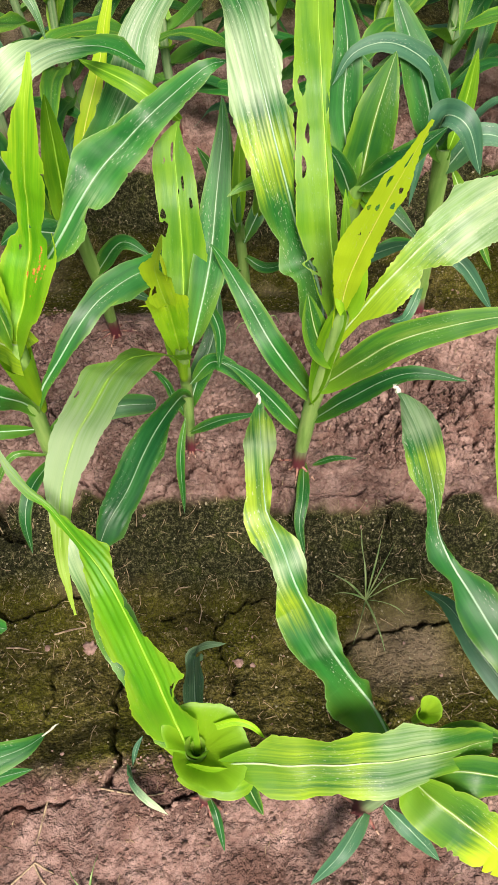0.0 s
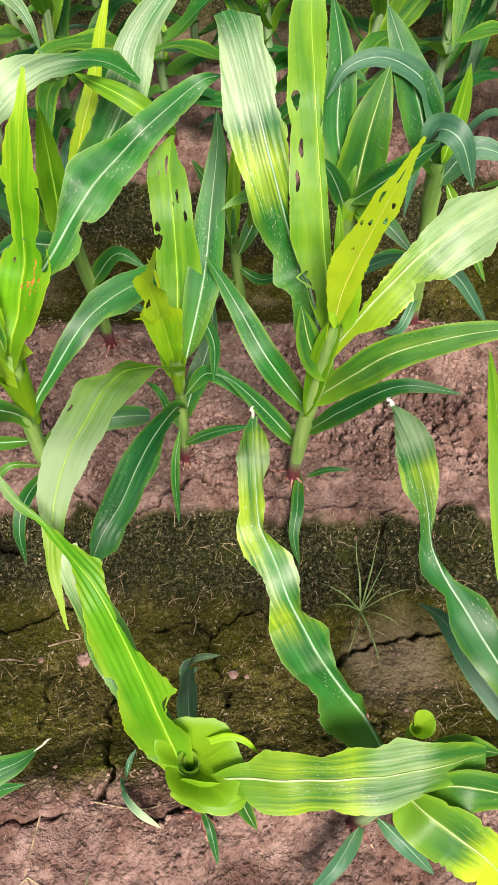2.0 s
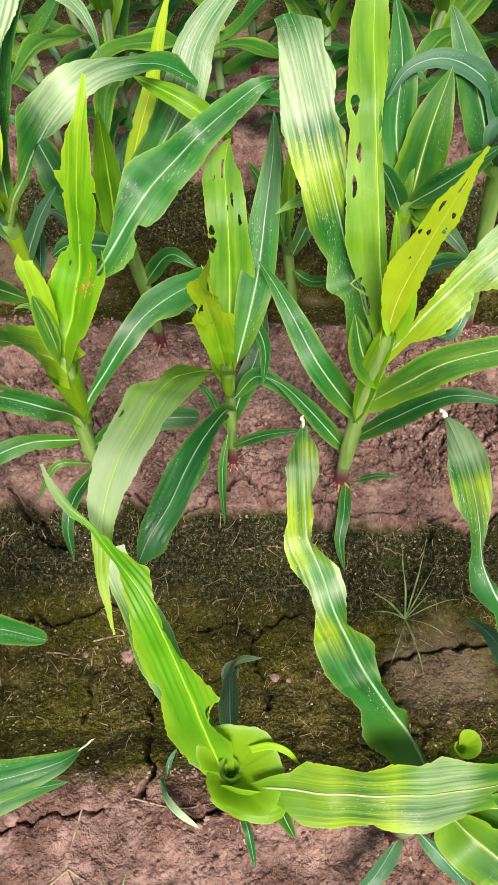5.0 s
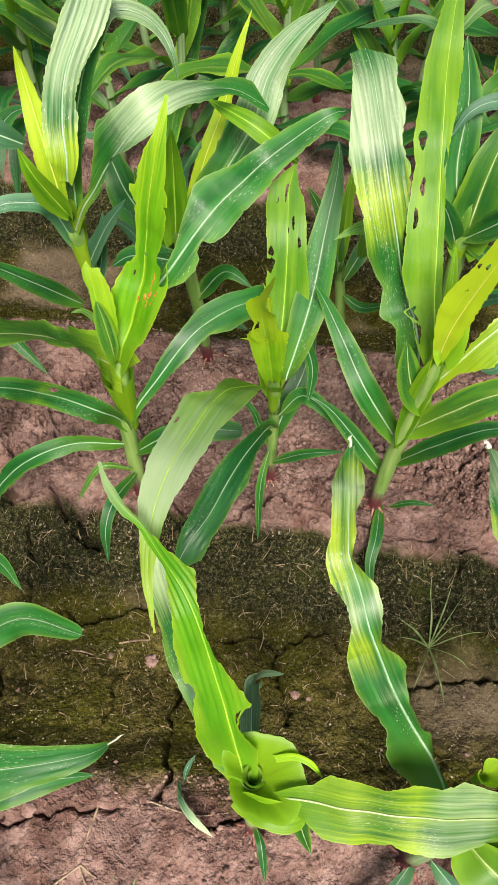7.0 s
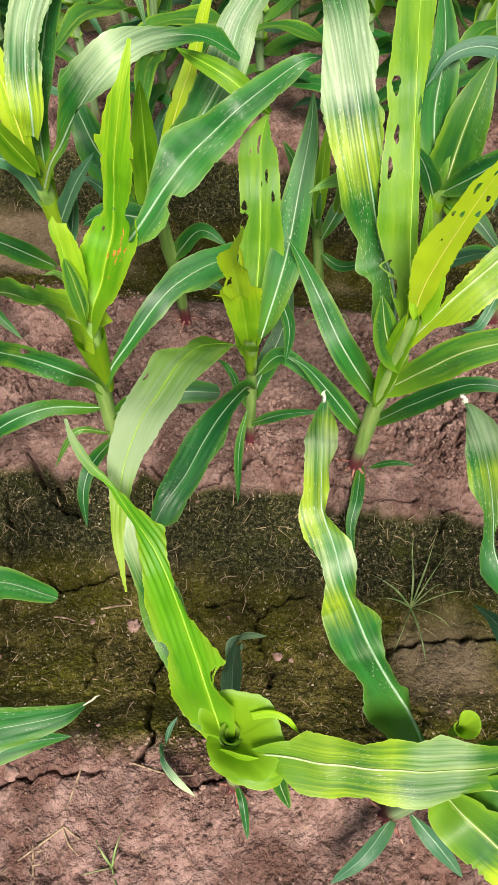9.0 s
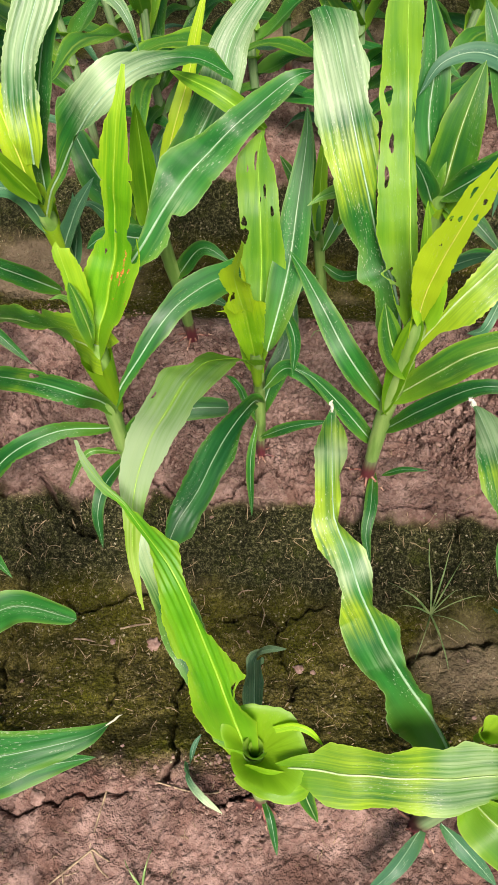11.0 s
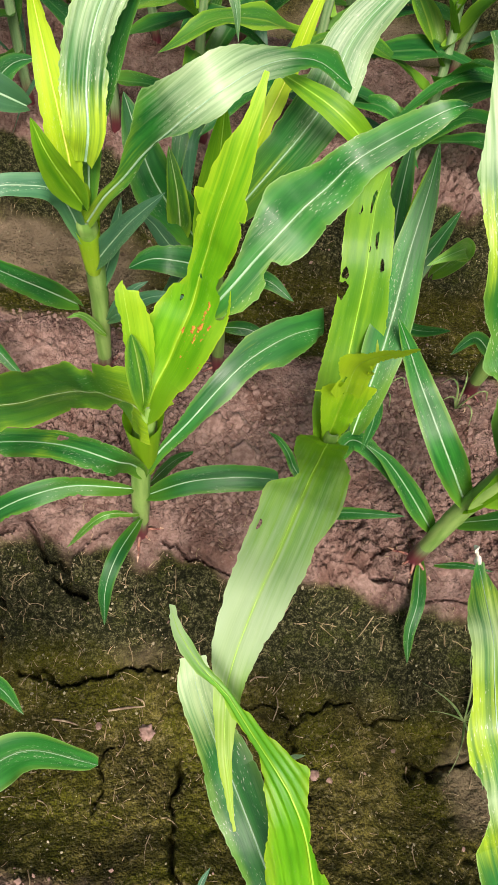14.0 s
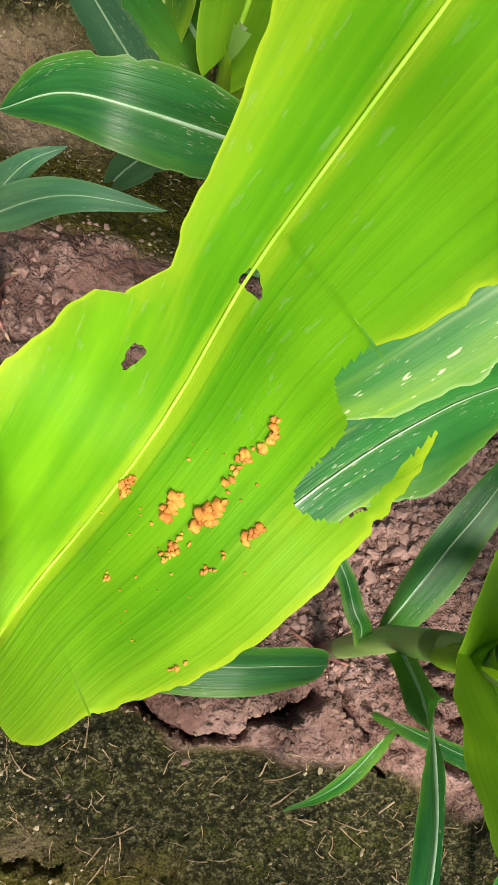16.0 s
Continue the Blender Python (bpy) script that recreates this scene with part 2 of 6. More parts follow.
def soil_material():
    """Dry reddish earth on the beds; damp olive soil with algae and moss in the furrows."""
    m, n, l = nodes_of("soil")
    bsdf = n["Principled BSDF"]
    pos = n.new("ShaderNodeTexCoord").outputs["Object"]
    def attr(name):
        k = n.new("ShaderNodeAttribute")
        k.attribute_name = name
        return k.outputs["Fac"]
    furrow, face, wet = attr("furrow"), attr("face"), attr("silt")
    fine = noise_at(n, l, pos, 120, 6.0, rough=0.7)
    mid = noise_at(n, l, pos, 26, 5.0, rough=0.65)
    wide = noise_at(n, l, pos, 6, 4.0)
    def cells(scale, kind="F1"):
        k = n.new("ShaderNodeTexVoronoi")
        k.feature = kind
        k.inputs["Scale"].default_value = scale
        warp = n.new("ShaderNodeVectorMath")
        warp.operation = "MULTIPLY_ADD"
        nz = n.new("ShaderNodeTexNoise")
        nz.inputs["Scale"].default_value = scale * 0.6
        l.new(pos, nz.inputs["Vector"])
        l.new(nz.outputs["Color"], warp.inputs[0])
        warp.inputs[1].default_value = (0.6 / scale,) * 3
        l.new(pos, warp.inputs[2])
        l.new(warp.outputs[0], k.inputs["Vector"])
        return k.outputs["Distance"]
    grain, crumb, flake = cells(330), cells(130), cells(48)
    dry = mix_colour(n, l, ramp(n, l, mid, 0.3, 0.7), (0.175, 0.098, 0.080), (0.365, 0.240, 0.205))
    dry = mix_colour(n, l, maths(n, l, "MULTIPLY", ramp(n, l, fine, 0.5, 0.72), 0.5), dry, (0.40, 0.285, 0.24))
    dry = mix_colour(n, l, maths(n, l, "MULTIPLY", ramp(n, l, wide, 0.5, 0.62), 0.7), dry, (0.140, 0.072, 0.054))
    # darker between the crumbs, along the low lines of the bump
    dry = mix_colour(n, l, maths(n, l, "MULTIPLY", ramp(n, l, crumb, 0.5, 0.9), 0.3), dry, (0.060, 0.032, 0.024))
    damp = mix_colour(n, l, ramp(n, l, mid, 0.35, 0.68), (0.026, 0.024, 0.003), (0.140, 0.116, 0.028))
    damp = mix_colour(n, l, maths(n, l, "MULTIPLY", ramp(n, l, wide, 0.38, 0.58), 0.85), damp, (0.080, 0.079, 0.005))
    # darker between the grains, as in the moss below
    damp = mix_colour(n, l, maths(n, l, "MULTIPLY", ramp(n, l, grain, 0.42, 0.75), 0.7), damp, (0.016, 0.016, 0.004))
    damp = mix_colour(n, l, maths(n, l, "MULTIPLY", ramp(n, l, fine, 0.52, 0.66), 0.45), damp, (0.30, 0.25, 0.12))
    damp = mix_colour(n, l, wet, damp, (0.235, 0.175, 0.115))
    moss = mix_colour(n, l, ramp(n, l, fine, 0.4, 0.68), (0.011, 0.013, 0.003), (0.165, 0.155, 0.070))
    moss = mix_colour(n, l, ramp(n, l, mid, 0.5, 0.7), moss, (0.050, 0.058, 0.010))
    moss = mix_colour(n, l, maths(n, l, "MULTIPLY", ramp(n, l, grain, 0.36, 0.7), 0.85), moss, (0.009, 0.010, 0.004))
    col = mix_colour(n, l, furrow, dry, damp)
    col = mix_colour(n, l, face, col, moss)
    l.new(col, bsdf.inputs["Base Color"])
    bsdf.inputs["Roughness"].default_value = 0.9
    bsdf.inputs["Specular IOR Level"].default_value = 0.12
    k = n.new("ShaderNodeBump")
    k.inputs["Strength"].default_value, k.inputs["Distance"].default_value = 1.0, 0.010
    height = maths(n, l, "ADD", maths(n, l, "MULTIPLY", mid, 1.3), fine)
    height = maths(n, l, "SUBTRACT", height, maths(n, l, "MULTIPLY", crumb, 0.9))
    height = maths(n, l, "SUBTRACT", height, maths(n, l, "MULTIPLY", grain, 0.45))
    height = maths(n, l, "SUBTRACT", height, maths(n, l, "MULTIPLY", flake, 0.8))
    rough_at = maths(n, l, "ADD", maths(n, l, "MULTIPLY", ramp(n, l, noise_at(n, l, pos, 9, 3.0), 0.40, 0.60), 0.8), 0.35)
    l.new(maths(n, l, "MULTIPLY", height, rough_at), k.inputs["Height"])
    l.new(k.outputs[0], bsdf.inputs["Normal"])
    return m


SOIL = soil_material()


# ---- ground ----
def value_noise(x, y, seed):
    """Smooth noise in -1..1 at the points x, y (arrays), one cell a unit."""
    xi, yi = np.floor(x).astype(np.int64), np.floor(y).astype(np.int64)
    fx, fy = x - xi, y - yi
    fx, fy = fx * fx * fx * (fx * (fx * 6 - 15) + 10), fy * fy * fy * (fy * (fy * 6 - 15) + 10)
    def h(i, j):
        k = (i * 374761393 + j * 668265263 + seed * 974634541) & 0xFFFFFFFF
        k = ((k ^ (k >> 13)) * 1274126177) & 0xFFFFFFFF
        return ((k ^ (k >> 16)) & 0xFFFF) / 32767.5 - 1
    return (h(xi, yi) * (1 - fx) + h(xi + 1, yi) * fx) * (1 - fy) + (h(xi, yi + 1) * (1 - fx) + h(xi + 1, yi + 1) * fx) * fy


def fbm(x, y, freq, octaves, seed, gain=0.5):
    total, amp = np.zeros_like(x), 1.0
    for k in range(octaves):
        total += amp * value_noise(x * freq + 17.3 * k, y * freq - 9.1 * k, seed + k)
        freq, amp = freq * 2.03, amp * gain
    return total


def cells_of(x, y, size):
    """Distance to the nearest and the next nearest of scattered points, one to a square of this size."""
    near, next_to = np.full_like(x, 9.0), np.full_like(x, 9.0)
    cx, cy = x / size, y / size
    ix, iy = np.floor(cx).astype(np.int64), np.floor(cy).astype(np.int64)
    for a in (-1, 0, 1):
        for b in (-1, 0, 1):
            k = ((ix + a) * 73856093 ^ (iy + b) * 19349663) & 0xFFFFFF
            px, py = ix + a + ((k * 131) % 997) / 997.0, iy + b + ((k * 373) % 991) / 991.0
            d = np.hypot(cx - px, cy - py)
            next_to = np.minimum(next_to, np.maximum(near, d))
            near = np.minimum(near, d)
    return near, next_to


PERIOD = 0.95      # from one bed to the next
BED_AT = np.array([0, 0.02, 0.06, 0.25, 0.41, 0.46, 0.53, 0.62, 0.74, 0.81, 0.90, 0.94, 0.95])
BED_Z = np.array([-0.012, 0.0, 0.008, 0.0, 0.006, -0.02, -0.095, -0.138, -0.138, -0.112, -0.060, -0.025, -0.012])
CRACKS = (  # run, width, depth
    (((-0.617, 0.55), (-0.599, 0.50), (-0.589, 0.457), (-0.583, 0.402), (-0.61, 0.35), (-0.606, 0.267), (-0.592, 0.211), (-0.586, 0.162)), 0.006, 0.035),
    (((-0.66, 0.60), (-0.621, 0.613), (-0.581, 0.625), (-0.527, 0.586), (-0.489, 0.552), (-0.464, 0.524)), 0.013, 0.05),
    (((-0.51, 0.575), (-0.47, 0.60), (-0.43, 0.62)), 0.006, 0.03),
    (((-0.351, 0.336), (-0.371, 0.293), (-0.38, 0.257), (-0.375, 0.208)), 0.0035, 0.02),
    (((-0.54, 0.40), (-0.477, 0.391), (-0.436, 0.399), (-0.40, 0.401), (-0.364, 0.429), (-0.30, 0.43)), 0.006, 0.028),
    (((-0.174, 0.393), (-0.128, 0.395), (-0.081, 0.384), (-0.07, 0.369), (-0.057, 0.331), (-0.037, 0.30), (-0.03, 0.24)), 0.004, 0.02),
    (((-0.07, 0.372), (-0.037, 0.397), (-0.006, 0.419), (0.07, 0.40), (0.13, 0.42)), 0.004, 0.02),
    (((-0.335, 0.625), (-0.307, 0.612), (-0.284, 0.609), (-0.254, 0.604), (-0.21, 0.585), (-0.183, 0.595), (-0.158, 0.611), (-0.138, 0.633), (-0.112, 0.656)), 0.0085, 0.045),
    (((-0.084, 0.66), (-0.052, 0.62), (-0.021, 0.593)), 0.004, 0.025),
    (((0.006, 0.659), (0.031, 0.625), (0.076, 0.607), (0.131, 0.591), (0.20, 0.605), (0.30, 0.60), (0.42, 0.61)), 0.006, 0.03),
    (((-0.245, 0.30), (-0.25, 0.22), (-0.24, 0.16), (-0.235, 0.12), (-0.225, 0.08)), 0.007, 0.035),
    (((0.14, 0.325), (0.19, 0.335), (0.28, 0.36), (0.36, 0.385), (0.46, 0.40)), 0.007, 0.032),
    (((-0.34, 0.72), (-0.29, 0.78), (-0.24, 0.75)), 0.005, 0.02),
    (((-0.8, 1.26), (-0.5, 1.25), (-0.2, 1.27), (0.2, 1.24), (0.6, 1.27)), 0.006, 0.025),
    (((0.27, 0.60), (0.28, 0.52), (0.26, 0.45)), 0.005, 0.025),
    (((-0.595, -0.009), (-0.538, 0.01), (-0.465, 0.008), (-0.399, 0.029), (-0.342, 0.043), (-0.295, 0.06)), 0.005, 0.022),
    (((-0.179, 0.042), (-0.132, 0.041), (-0.089, 0.066)), 0.006, 0.025),
)


def profile(y):
    return np.interp(np.mod(y - 0.6, PERIOD), BED_AT, BED_Z)


def ground_height(x, y):
    """Height of the soil, and how much of each point is furrow, mossy face and bare silt."""
    sway = 0.016 * fbm(x, y, 5.0, 3, 3)
    p = np.mod(y + sway - 0.6, PERIOD)
    z = np.interp(p, BED_AT, BED_Z)
    edge = 0.02 * fbm(x, y, 14.0, 3, 41)
    q = p + edge
    furrow = np.clip((q - 0.435) / 0.03, 0, 1)
    furrow *= 1 - np.clip((q - 0.925) / 0.02, 0, 1)
    face = np.clip((q - 0.76) / 0.05, 0, 1) * (1 - np.clip((q - 0.925) / 0.02, 0, 1))
    silt = np.clip(fbm(x, y, 3.1, 3, 77) * 2.0 - 0.75 + np.clip(np.where(y > 1.0, 0.7, 4 * x), -0.5, 0.9), 0, 1) * np.clip((q - 0.58) / 0.04, 0, 1) * (1 - np.clip((q - 0.76) / 0.05, 0, 1))
    rough = 1 - 0.75 * furrow
    z = z + 0.010 * fbm(x, y, 4.0, 2, 5)
    lumps = np.abs(fbm(x, y, 22.0, 4, 11, 0.6))
    z = z + rough * (0.004 - 0.008 * np.clip(1 - lumps * 1.3, 0, 1)) * np.clip(0.6 + 0.9 * fbm(x, y, 3.0, 2, 19), 0.1, 2)
    z = z + rough * 0.006 * np.round(2.2 * fbm(x, y, 9.0, 3, 91)) / 2.2
    z = z + (0.0022 + 0.0018 * rough) * fbm(x, y, 55.0, 3, 23, 0.7)
    jx, jy = x + 0.012 * fbm(x, y, 26.0, 3, 31), y + 0.012 * fbm(x, y, 26.0, 3, 37)
    net, second = cells_of(jx, jy * 1.3, 0.085)
    seam = np.clip(1 - (second - net) / 0.09, 0, 1) * np.clip(1.6 * fbm(x, y, 4.3, 2, 63) + 0.35, 0, 1)
    z = z - (0.004 + 0.010 * rough) * seam
    loose = np.clip(0.5 + 1.9 * fbm(x, y, 5.0, 2, 83), 0.06, 1.7) * (0.30 + 0.70 * rough)
    loose = loose * np.interp(y, (0.02, 0.1, 0.64, 0.70, 0.92, 1.0), (0.28, 0.8, 0.6, 1.5, 1.5, 1.0))
    for size, tall in ((0.030, 0.024), (0.013, 0.013)):
        near, next_to = cells_of(x + 0.004 * fbm(x, y, 90.0, 2, 61), y, size)
        z = z + loose * tall * (np.clip((next_to - near) / 0.35, 0, 1) - 0.8) * np.clip(0.4 + value_noise(x / size / 1.7, y / size / 1.7, 44), 0, 1)
    for run, width, depth in CRACKS:
        d = np.full_like(x, 9.0)
        for (ax, ay), (bx, by) in zip(run, run[1:]):
            t = np.clip(((jx - ax) * (bx - ax) + (jy - ay) * (by - ay)) / ((bx - ax) ** 2 + (by - ay) ** 2), 0, 1)
            d = np.minimum(d, np.hypot(jx - ax - t * (bx - ax), jy - ay - t * (by - ay)))
        z = z - 1.3 * depth * np.clip(1.3 - d / (width * 0.62), 0, 1)
    return z, furrow, face, silt


GRID = []     # the ground's lines and heights, once it is built


def soil_at(x, y):
    xs, ys, z = GRID
    i, j = int(np.searchsorted(xs, x)), int(np.searchsorted(ys, y))
    return float(z[j, i])


def spread(lo, hi, step, far):
    """Even steps from lo to hi, then ever longer ones out to far on both sides."""
    out, s = list(np.arange(lo, hi, step)), step
    a, b = [lo], [out[-1]]
    while b[-1] < far:
        s *= 1.09
        b.append(b[-1] + s)
        a.append(a[-1] - s)
    return np.array(a[:0:-1] + out + b[1:])


def build_ground():
    xs, ys = spread(-0.90, 0.75, 0.0034, 400), spread(-0.12, 1.70, 0.0034, 400)
    gx, gy = np.meshgrid(xs, ys)
    z, furrow, face, silt = ground_height(gx.ravel(), gy.ravel())
    nx, ny = len(xs), len(ys)
    step = np.maximum(*np.meshgrid(np.gradient(xs), np.gradient(ys))).ravel()
    even = profile(gy.ravel())
    z = even + (z - even) * np.clip(0.018 / step, 0, 1)    # only broad forms where the grid is wide
    GRID.extend((xs, ys, z.reshape(ny, nx)))
    i = np.arange(nx * ny).reshape(ny, nx)
    quads = np.stack([i[:-1, :-1], i[:-1, 1:], i[1:, 1:], i[1:, :-1]], -1).reshape(-1, 4)
    me = bpy.data.meshes.new("ground")
    me.vertices.add(nx * ny)
    me.vertices.foreach_set("co", np.stack([gx.ravel(), gy.ravel(), z], -1).ravel())
    me.loops.add(quads.size)
    me.loops.foreach_set("vertex_index", quads.ravel())
    me.polygons.add(len(quads))
    me.polygons.foreach_set("loop_start", np.arange(len(quads)) * 4)
    me.polygons.foreach_set("use_smooth", np.ones(len(quads), bool))
    for key, v in (("furrow", furrow), ("face", face), ("silt", silt)):
        me.attributes.new(key, "FLOAT", "POINT").data.foreach_set("value", v)
    me.update(calc_edges=True)
    me.materials.append(SOIL)
    tagged(new("ground", me), "cracked reddish-brown soil beds with mossy damp furrows", "soil", kind="structure")


build_ground()


# ---- maize ----
def part(name, me, parent, label=""):
    ob = new(name, me)
    ob.parent = parent
    return tagged(ob, label)


def along(points, count):
    """A smooth line through the points, at count + 1 even steps."""
    p = np.array(points, float)
    p = np.vstack([2 * p[0] - p[1], p, 2 * p[-1] - p[-2]])
    t = np.linspace(0, 1, 24, endpoint=False)[:, None]
    line = [0.5 * (2 * b + (c - a) * t + (2 * a - 5 * b + 4 * c - d) * t ** 2 + (3 * b - a - 3 * c + d) * t ** 3)
            for a, b, c, d in zip(p, p[1:], p[2:], p[3:])]
    line = np.vstack(line + [p[-2:-1]])
    s = np.concatenate([[0], np.cumsum(np.linalg.norm(np.diff(line, axis=0), axis=1))])
    want = np.linspace(0, s[-1], count + 1)
    return np.stack([np.interp(want, s, line[:, k]) for k in range(3)], -1), s[-1]


def unit(v):
    return v / np.maximum(np.linalg.norm(v, axis=-1, keepdims=True), 1e-9)


def grid_mesh(name, verts, uvs, material, gone=None, wrap=False, span=None, tint=None):
    """A sheet of quads from rows of vertices (rows, columns, 3), without the quads in gone."""
    r, c = verts.shape[:2]
    i = np.arange(r * c).reshape(r, c)
    if wrap:
        i = np.concatenate([i, i[:, :1]], 1)
    q = np.stack([i[:-1, :-1], i[:-1, 1:], i[1:, 1:], i[1:, :-1]], -1)
    q = q[~gone] if gone is not None else q.reshape(-1, 4)
    me = bpy.data.meshes.new(name)
    me.from_pydata(verts.reshape(-1, 3).tolist(), [], q.tolist())
    me.polygons.foreach_set("use_smooth", np.ones(len(q), bool))
    idx = np.empty(len(q) * 4, np.int32)
    me.loops.foreach_get("vertex_index", idx)
    me.uv_layers.new(name="UVMap").data.foreach_set("uv", uvs.reshape(-1, 2)[idx].ravel())
    if span is not None:
        me.uv_layers.new(name="span").data.foreach_set("uv", span.reshape(-1, 2)[idx].ravel())
    if tint is not None:
        me.uv_layers.new(name="tint").data.foreach_set("uv", tint.reshape(-1, 2)[idx].ravel())
    me.materials.append(material)
    return me


def tube(name, points, radii, material, steps=16, sides=10, flat=1.0):
    line, length = along(points, steps)
    rad = np.interp(np.linspace(0, 1, steps + 1), np.linspace(0, 1, len(radii)), radii)
    tan = unit(np.gradient(line, axis=0))
    side = unit(np.cross(tan, np.array([0.31, -0.9, 0.13])))
    up = np.cross(side, tan)
    a = np.linspace(0, 2 * math.pi, sides, endpoint=False)
    v = line[:, None] + rad[:, None, None] * (np.cos(a)[None, :, None] * side[:, None] + flat * np.sin(a)[None, :, None] * up[:, None])
    uv = np.stack(np.meshgrid(a / 6.2832, np.linspace(0, length, steps + 1)), -1)
    return grid_mesh(name, v, uv, material, wrap=True)


SHEETS = []     # the surface points of each blade, in the order built


def leaf(owner, points, width, look_of, face=(0, -0.62, 0.78), roll=(0, 0), fold=0.35, wave=0.12, pinch=(), base=0.55,
         tip=1.0, ragged=0.12, cuts=(), holes=(), fine=True, seed=None, rib=1.0, peak=0.35, dry=0.0, edges=(), buckle=0.018, clasp=0.8, outline=(), dense=False, gnaw=0.0006, bays=(), tint=(), pleat=()):
    """One blade with its midrib: a line of points, its greatest width, turn (roll) and V-fold, waving edges, gnawed edges and holes."""
    rng = np.random.RandomState(seed if seed is not None else (len(bpy.data.objects) * 7 + 3) % 99991)
    n, m = ((420, 120) if dense else (220, 40)) if outline else ((150, 30) if holes else (72, 14) if ragged > 0.1 or wave > 0.15 else (48, 10)) if fine else (16, 4)
    line, length = along(points, n)
    s = np.linspace(0, 1, n + 1)
    tan = unit(np.gradient(line, axis=0))
    side = np.cross(tan, np.array(face, float))
    side = unit(side)
    for k in range(1, n + 1):
        if np.dot(side[k], side[k - 1]) < 0:
            side[k] = -side[k]
    turn = np.radians(np.interp(s, np.linspace(0, 1, len(roll)), roll))[:, None]
    nor = np.cross(side, tan)
    side, nor = side * np.cos(turn) + nor * np.sin(turn), nor * np.cos(turn) - side * np.sin(turn)
    grown = np.clip(s / peak, 0, 1)
    body = base + (1 - base) * grown * (1.6 - 0.6 * grown)
    end = np.clip(1 - s ** (2.9 * tip), 0, 1) ** (0.9 / tip)
    w = 0.5 * width * body * end
    for at, wide, much in pinch:
        w = w * (1 - much * np.exp(-((s - at) / wide) ** 2))
    u = np.linspace(-1, 1, m + 1)
    trim = np.ones((n + 1, 2))
    if outline:
        rims = [np.interp(s + gnaw * value_noise(s * length / 0.004, np.full_like(s, 3.0 + k), 17), [p[0] for p in o], [p[1] for p in o]) for k, o in enumerate(outline)]
        w = np.maximum(np.maximum(*rims), 0.001)
        rims = [np.maximum(r + gnaw * value_noise(s * length / 0.004, np.full_like(s, 31.0 + k), 18) * np.clip(8 * s - 1, 0, 1), 0.0004) for k, r in enumerate(rims)]
        trim = np.stack(rims, -1) / w[:, None]
    grow = value_noise(s * length / 0.03, np.full_like(s, rng.rand() * 99), 5)
    for k in range(2):
        trim[:, k] *= 1 + (0.005 if outline else 0.04) * value_noise(s * length / 0.04, np.full_like(s, rng.rand() * 99), 7)
        if ragged:
            bite = value_noise(s * length / 0.013, np.full_like(s, rng.rand() * 99), 8) + 0.6 * value_noise(s * length / 0.005, np.full_like(s, rng.rand() * 99), 9)
            trim[:, k] -= ragged * 0.55 * np.clip(bite - 0.35, 0, 1) * np.clip(s * 6, 0, 1)
    for k, rim in enumerate(edges):
        jag = 0.006 * value_noise(s * length / 0.005, np.full_like(s, rng.rand() * 99), 13)
        trim[:, k] *= np.interp(s + jag, [p[0] for p in rim], [p[1] for p in rim])
    for which, s0, s1, keep in cuts:
        k = 0 if which < 0 else 1
        jag = 0.012 * value_noise(s * length / 0.006, np.full_like(s, rng.rand() * 99), 12)
        inside = np.clip((s + jag - s0) / 0.008, 0, 1) * np.clip((s1 - s) / 0.02 + 1, 0, 1)
        trim[:, k] *= 1 - (1 - keep) * inside
    reach = np.where(u[None, :] < 0, trim[:, :1], trim[:, 1:]) * u[None, :] * w[:, None]
    f = fold * (1 - s) ** 1.5 + (0.02 if outline else 0.08) + clasp * np.exp(-s * length / 0.022)
    ph, kk = rng.rand(2) * 6.28, length / 0.075
    ripple = np.where(u[None, :] < 0, np.sin(6.28 * kk * 0.5 * s + ph[0])[:, None], np.sin(6.28 * kk * 0.5 * s + ph[1])[:, None])
    lift = np.abs(reach) * np.sin(f)[:, None] + wave * w[:, None] * ripple * u[None, :] ** 2 + 0.04 * w[:, None] * grow[:, None]
    gs, gu = np.meshgrid(s * length / 0.045, u * 1.3, indexing="ij")
    dent = value_noise(gs + rng.rand() * 50, gu + rng.rand() * 50, 21) + 0.5 * value_noise(gs * 2.3 + 7, gu * 2.1 + 3, 22)
    lift = lift + buckle * w[:, None] * dent * np.clip(s * 6, 0, 1)[:, None]
    if pleat:
        lift = lift + pleat[1] * np.cos(6.2832 * reach / pleat[0]) * np.interp(s, (pleat[2] - 0.1, pleat[2], pleat[3], pleat[3] + 0.1), (0, 1, 1, 0))[:, None]
    v = line[:, None] + reach[..., None] * np.cos(f)[:, None, None] * side[:, None] + lift[..., None] * nor[:, None]
    uv = np.stack([0.5 + 0.5 * reach / (np.full(n + 1, 0.04) if outline else np.maximum(w, 1e-4))[:, None], np.repeat((s * length)[:, None], m + 1, 1)], -1)
    gone = None
    if holes:
        ss, uu = np.meshgrid(s, u, indexing="ij")
        fs, fu, out_of = ss.copy(), uu.copy(), np.ones_like(ss, bool)
        for hs, hu, ds, du in holes:
            dx, dy = (ss - hs) / ds, (uu - hu) / du
            d, ang = np.hypot(dx, dy), np.arctan2(dy, dx)
            edge = 1 + 0.16 * np.sin(3 * ang + hs * 40) + 0.10 * np.sin(7 * ang + hu * 30)
            inner = d < edge
            out_of &= ~inner
            push = edge / np.maximum(d, 0.05)
            fs, fu = np.where(inner, hs + dx * push * ds, fs), np.where(inner, hu + dy * push * du, fu)
        gone = ~(out_of[:-1, :-1] | out_of[1:, :-1] | out_of[:-1, 1:] | out_of[1:, 1:])
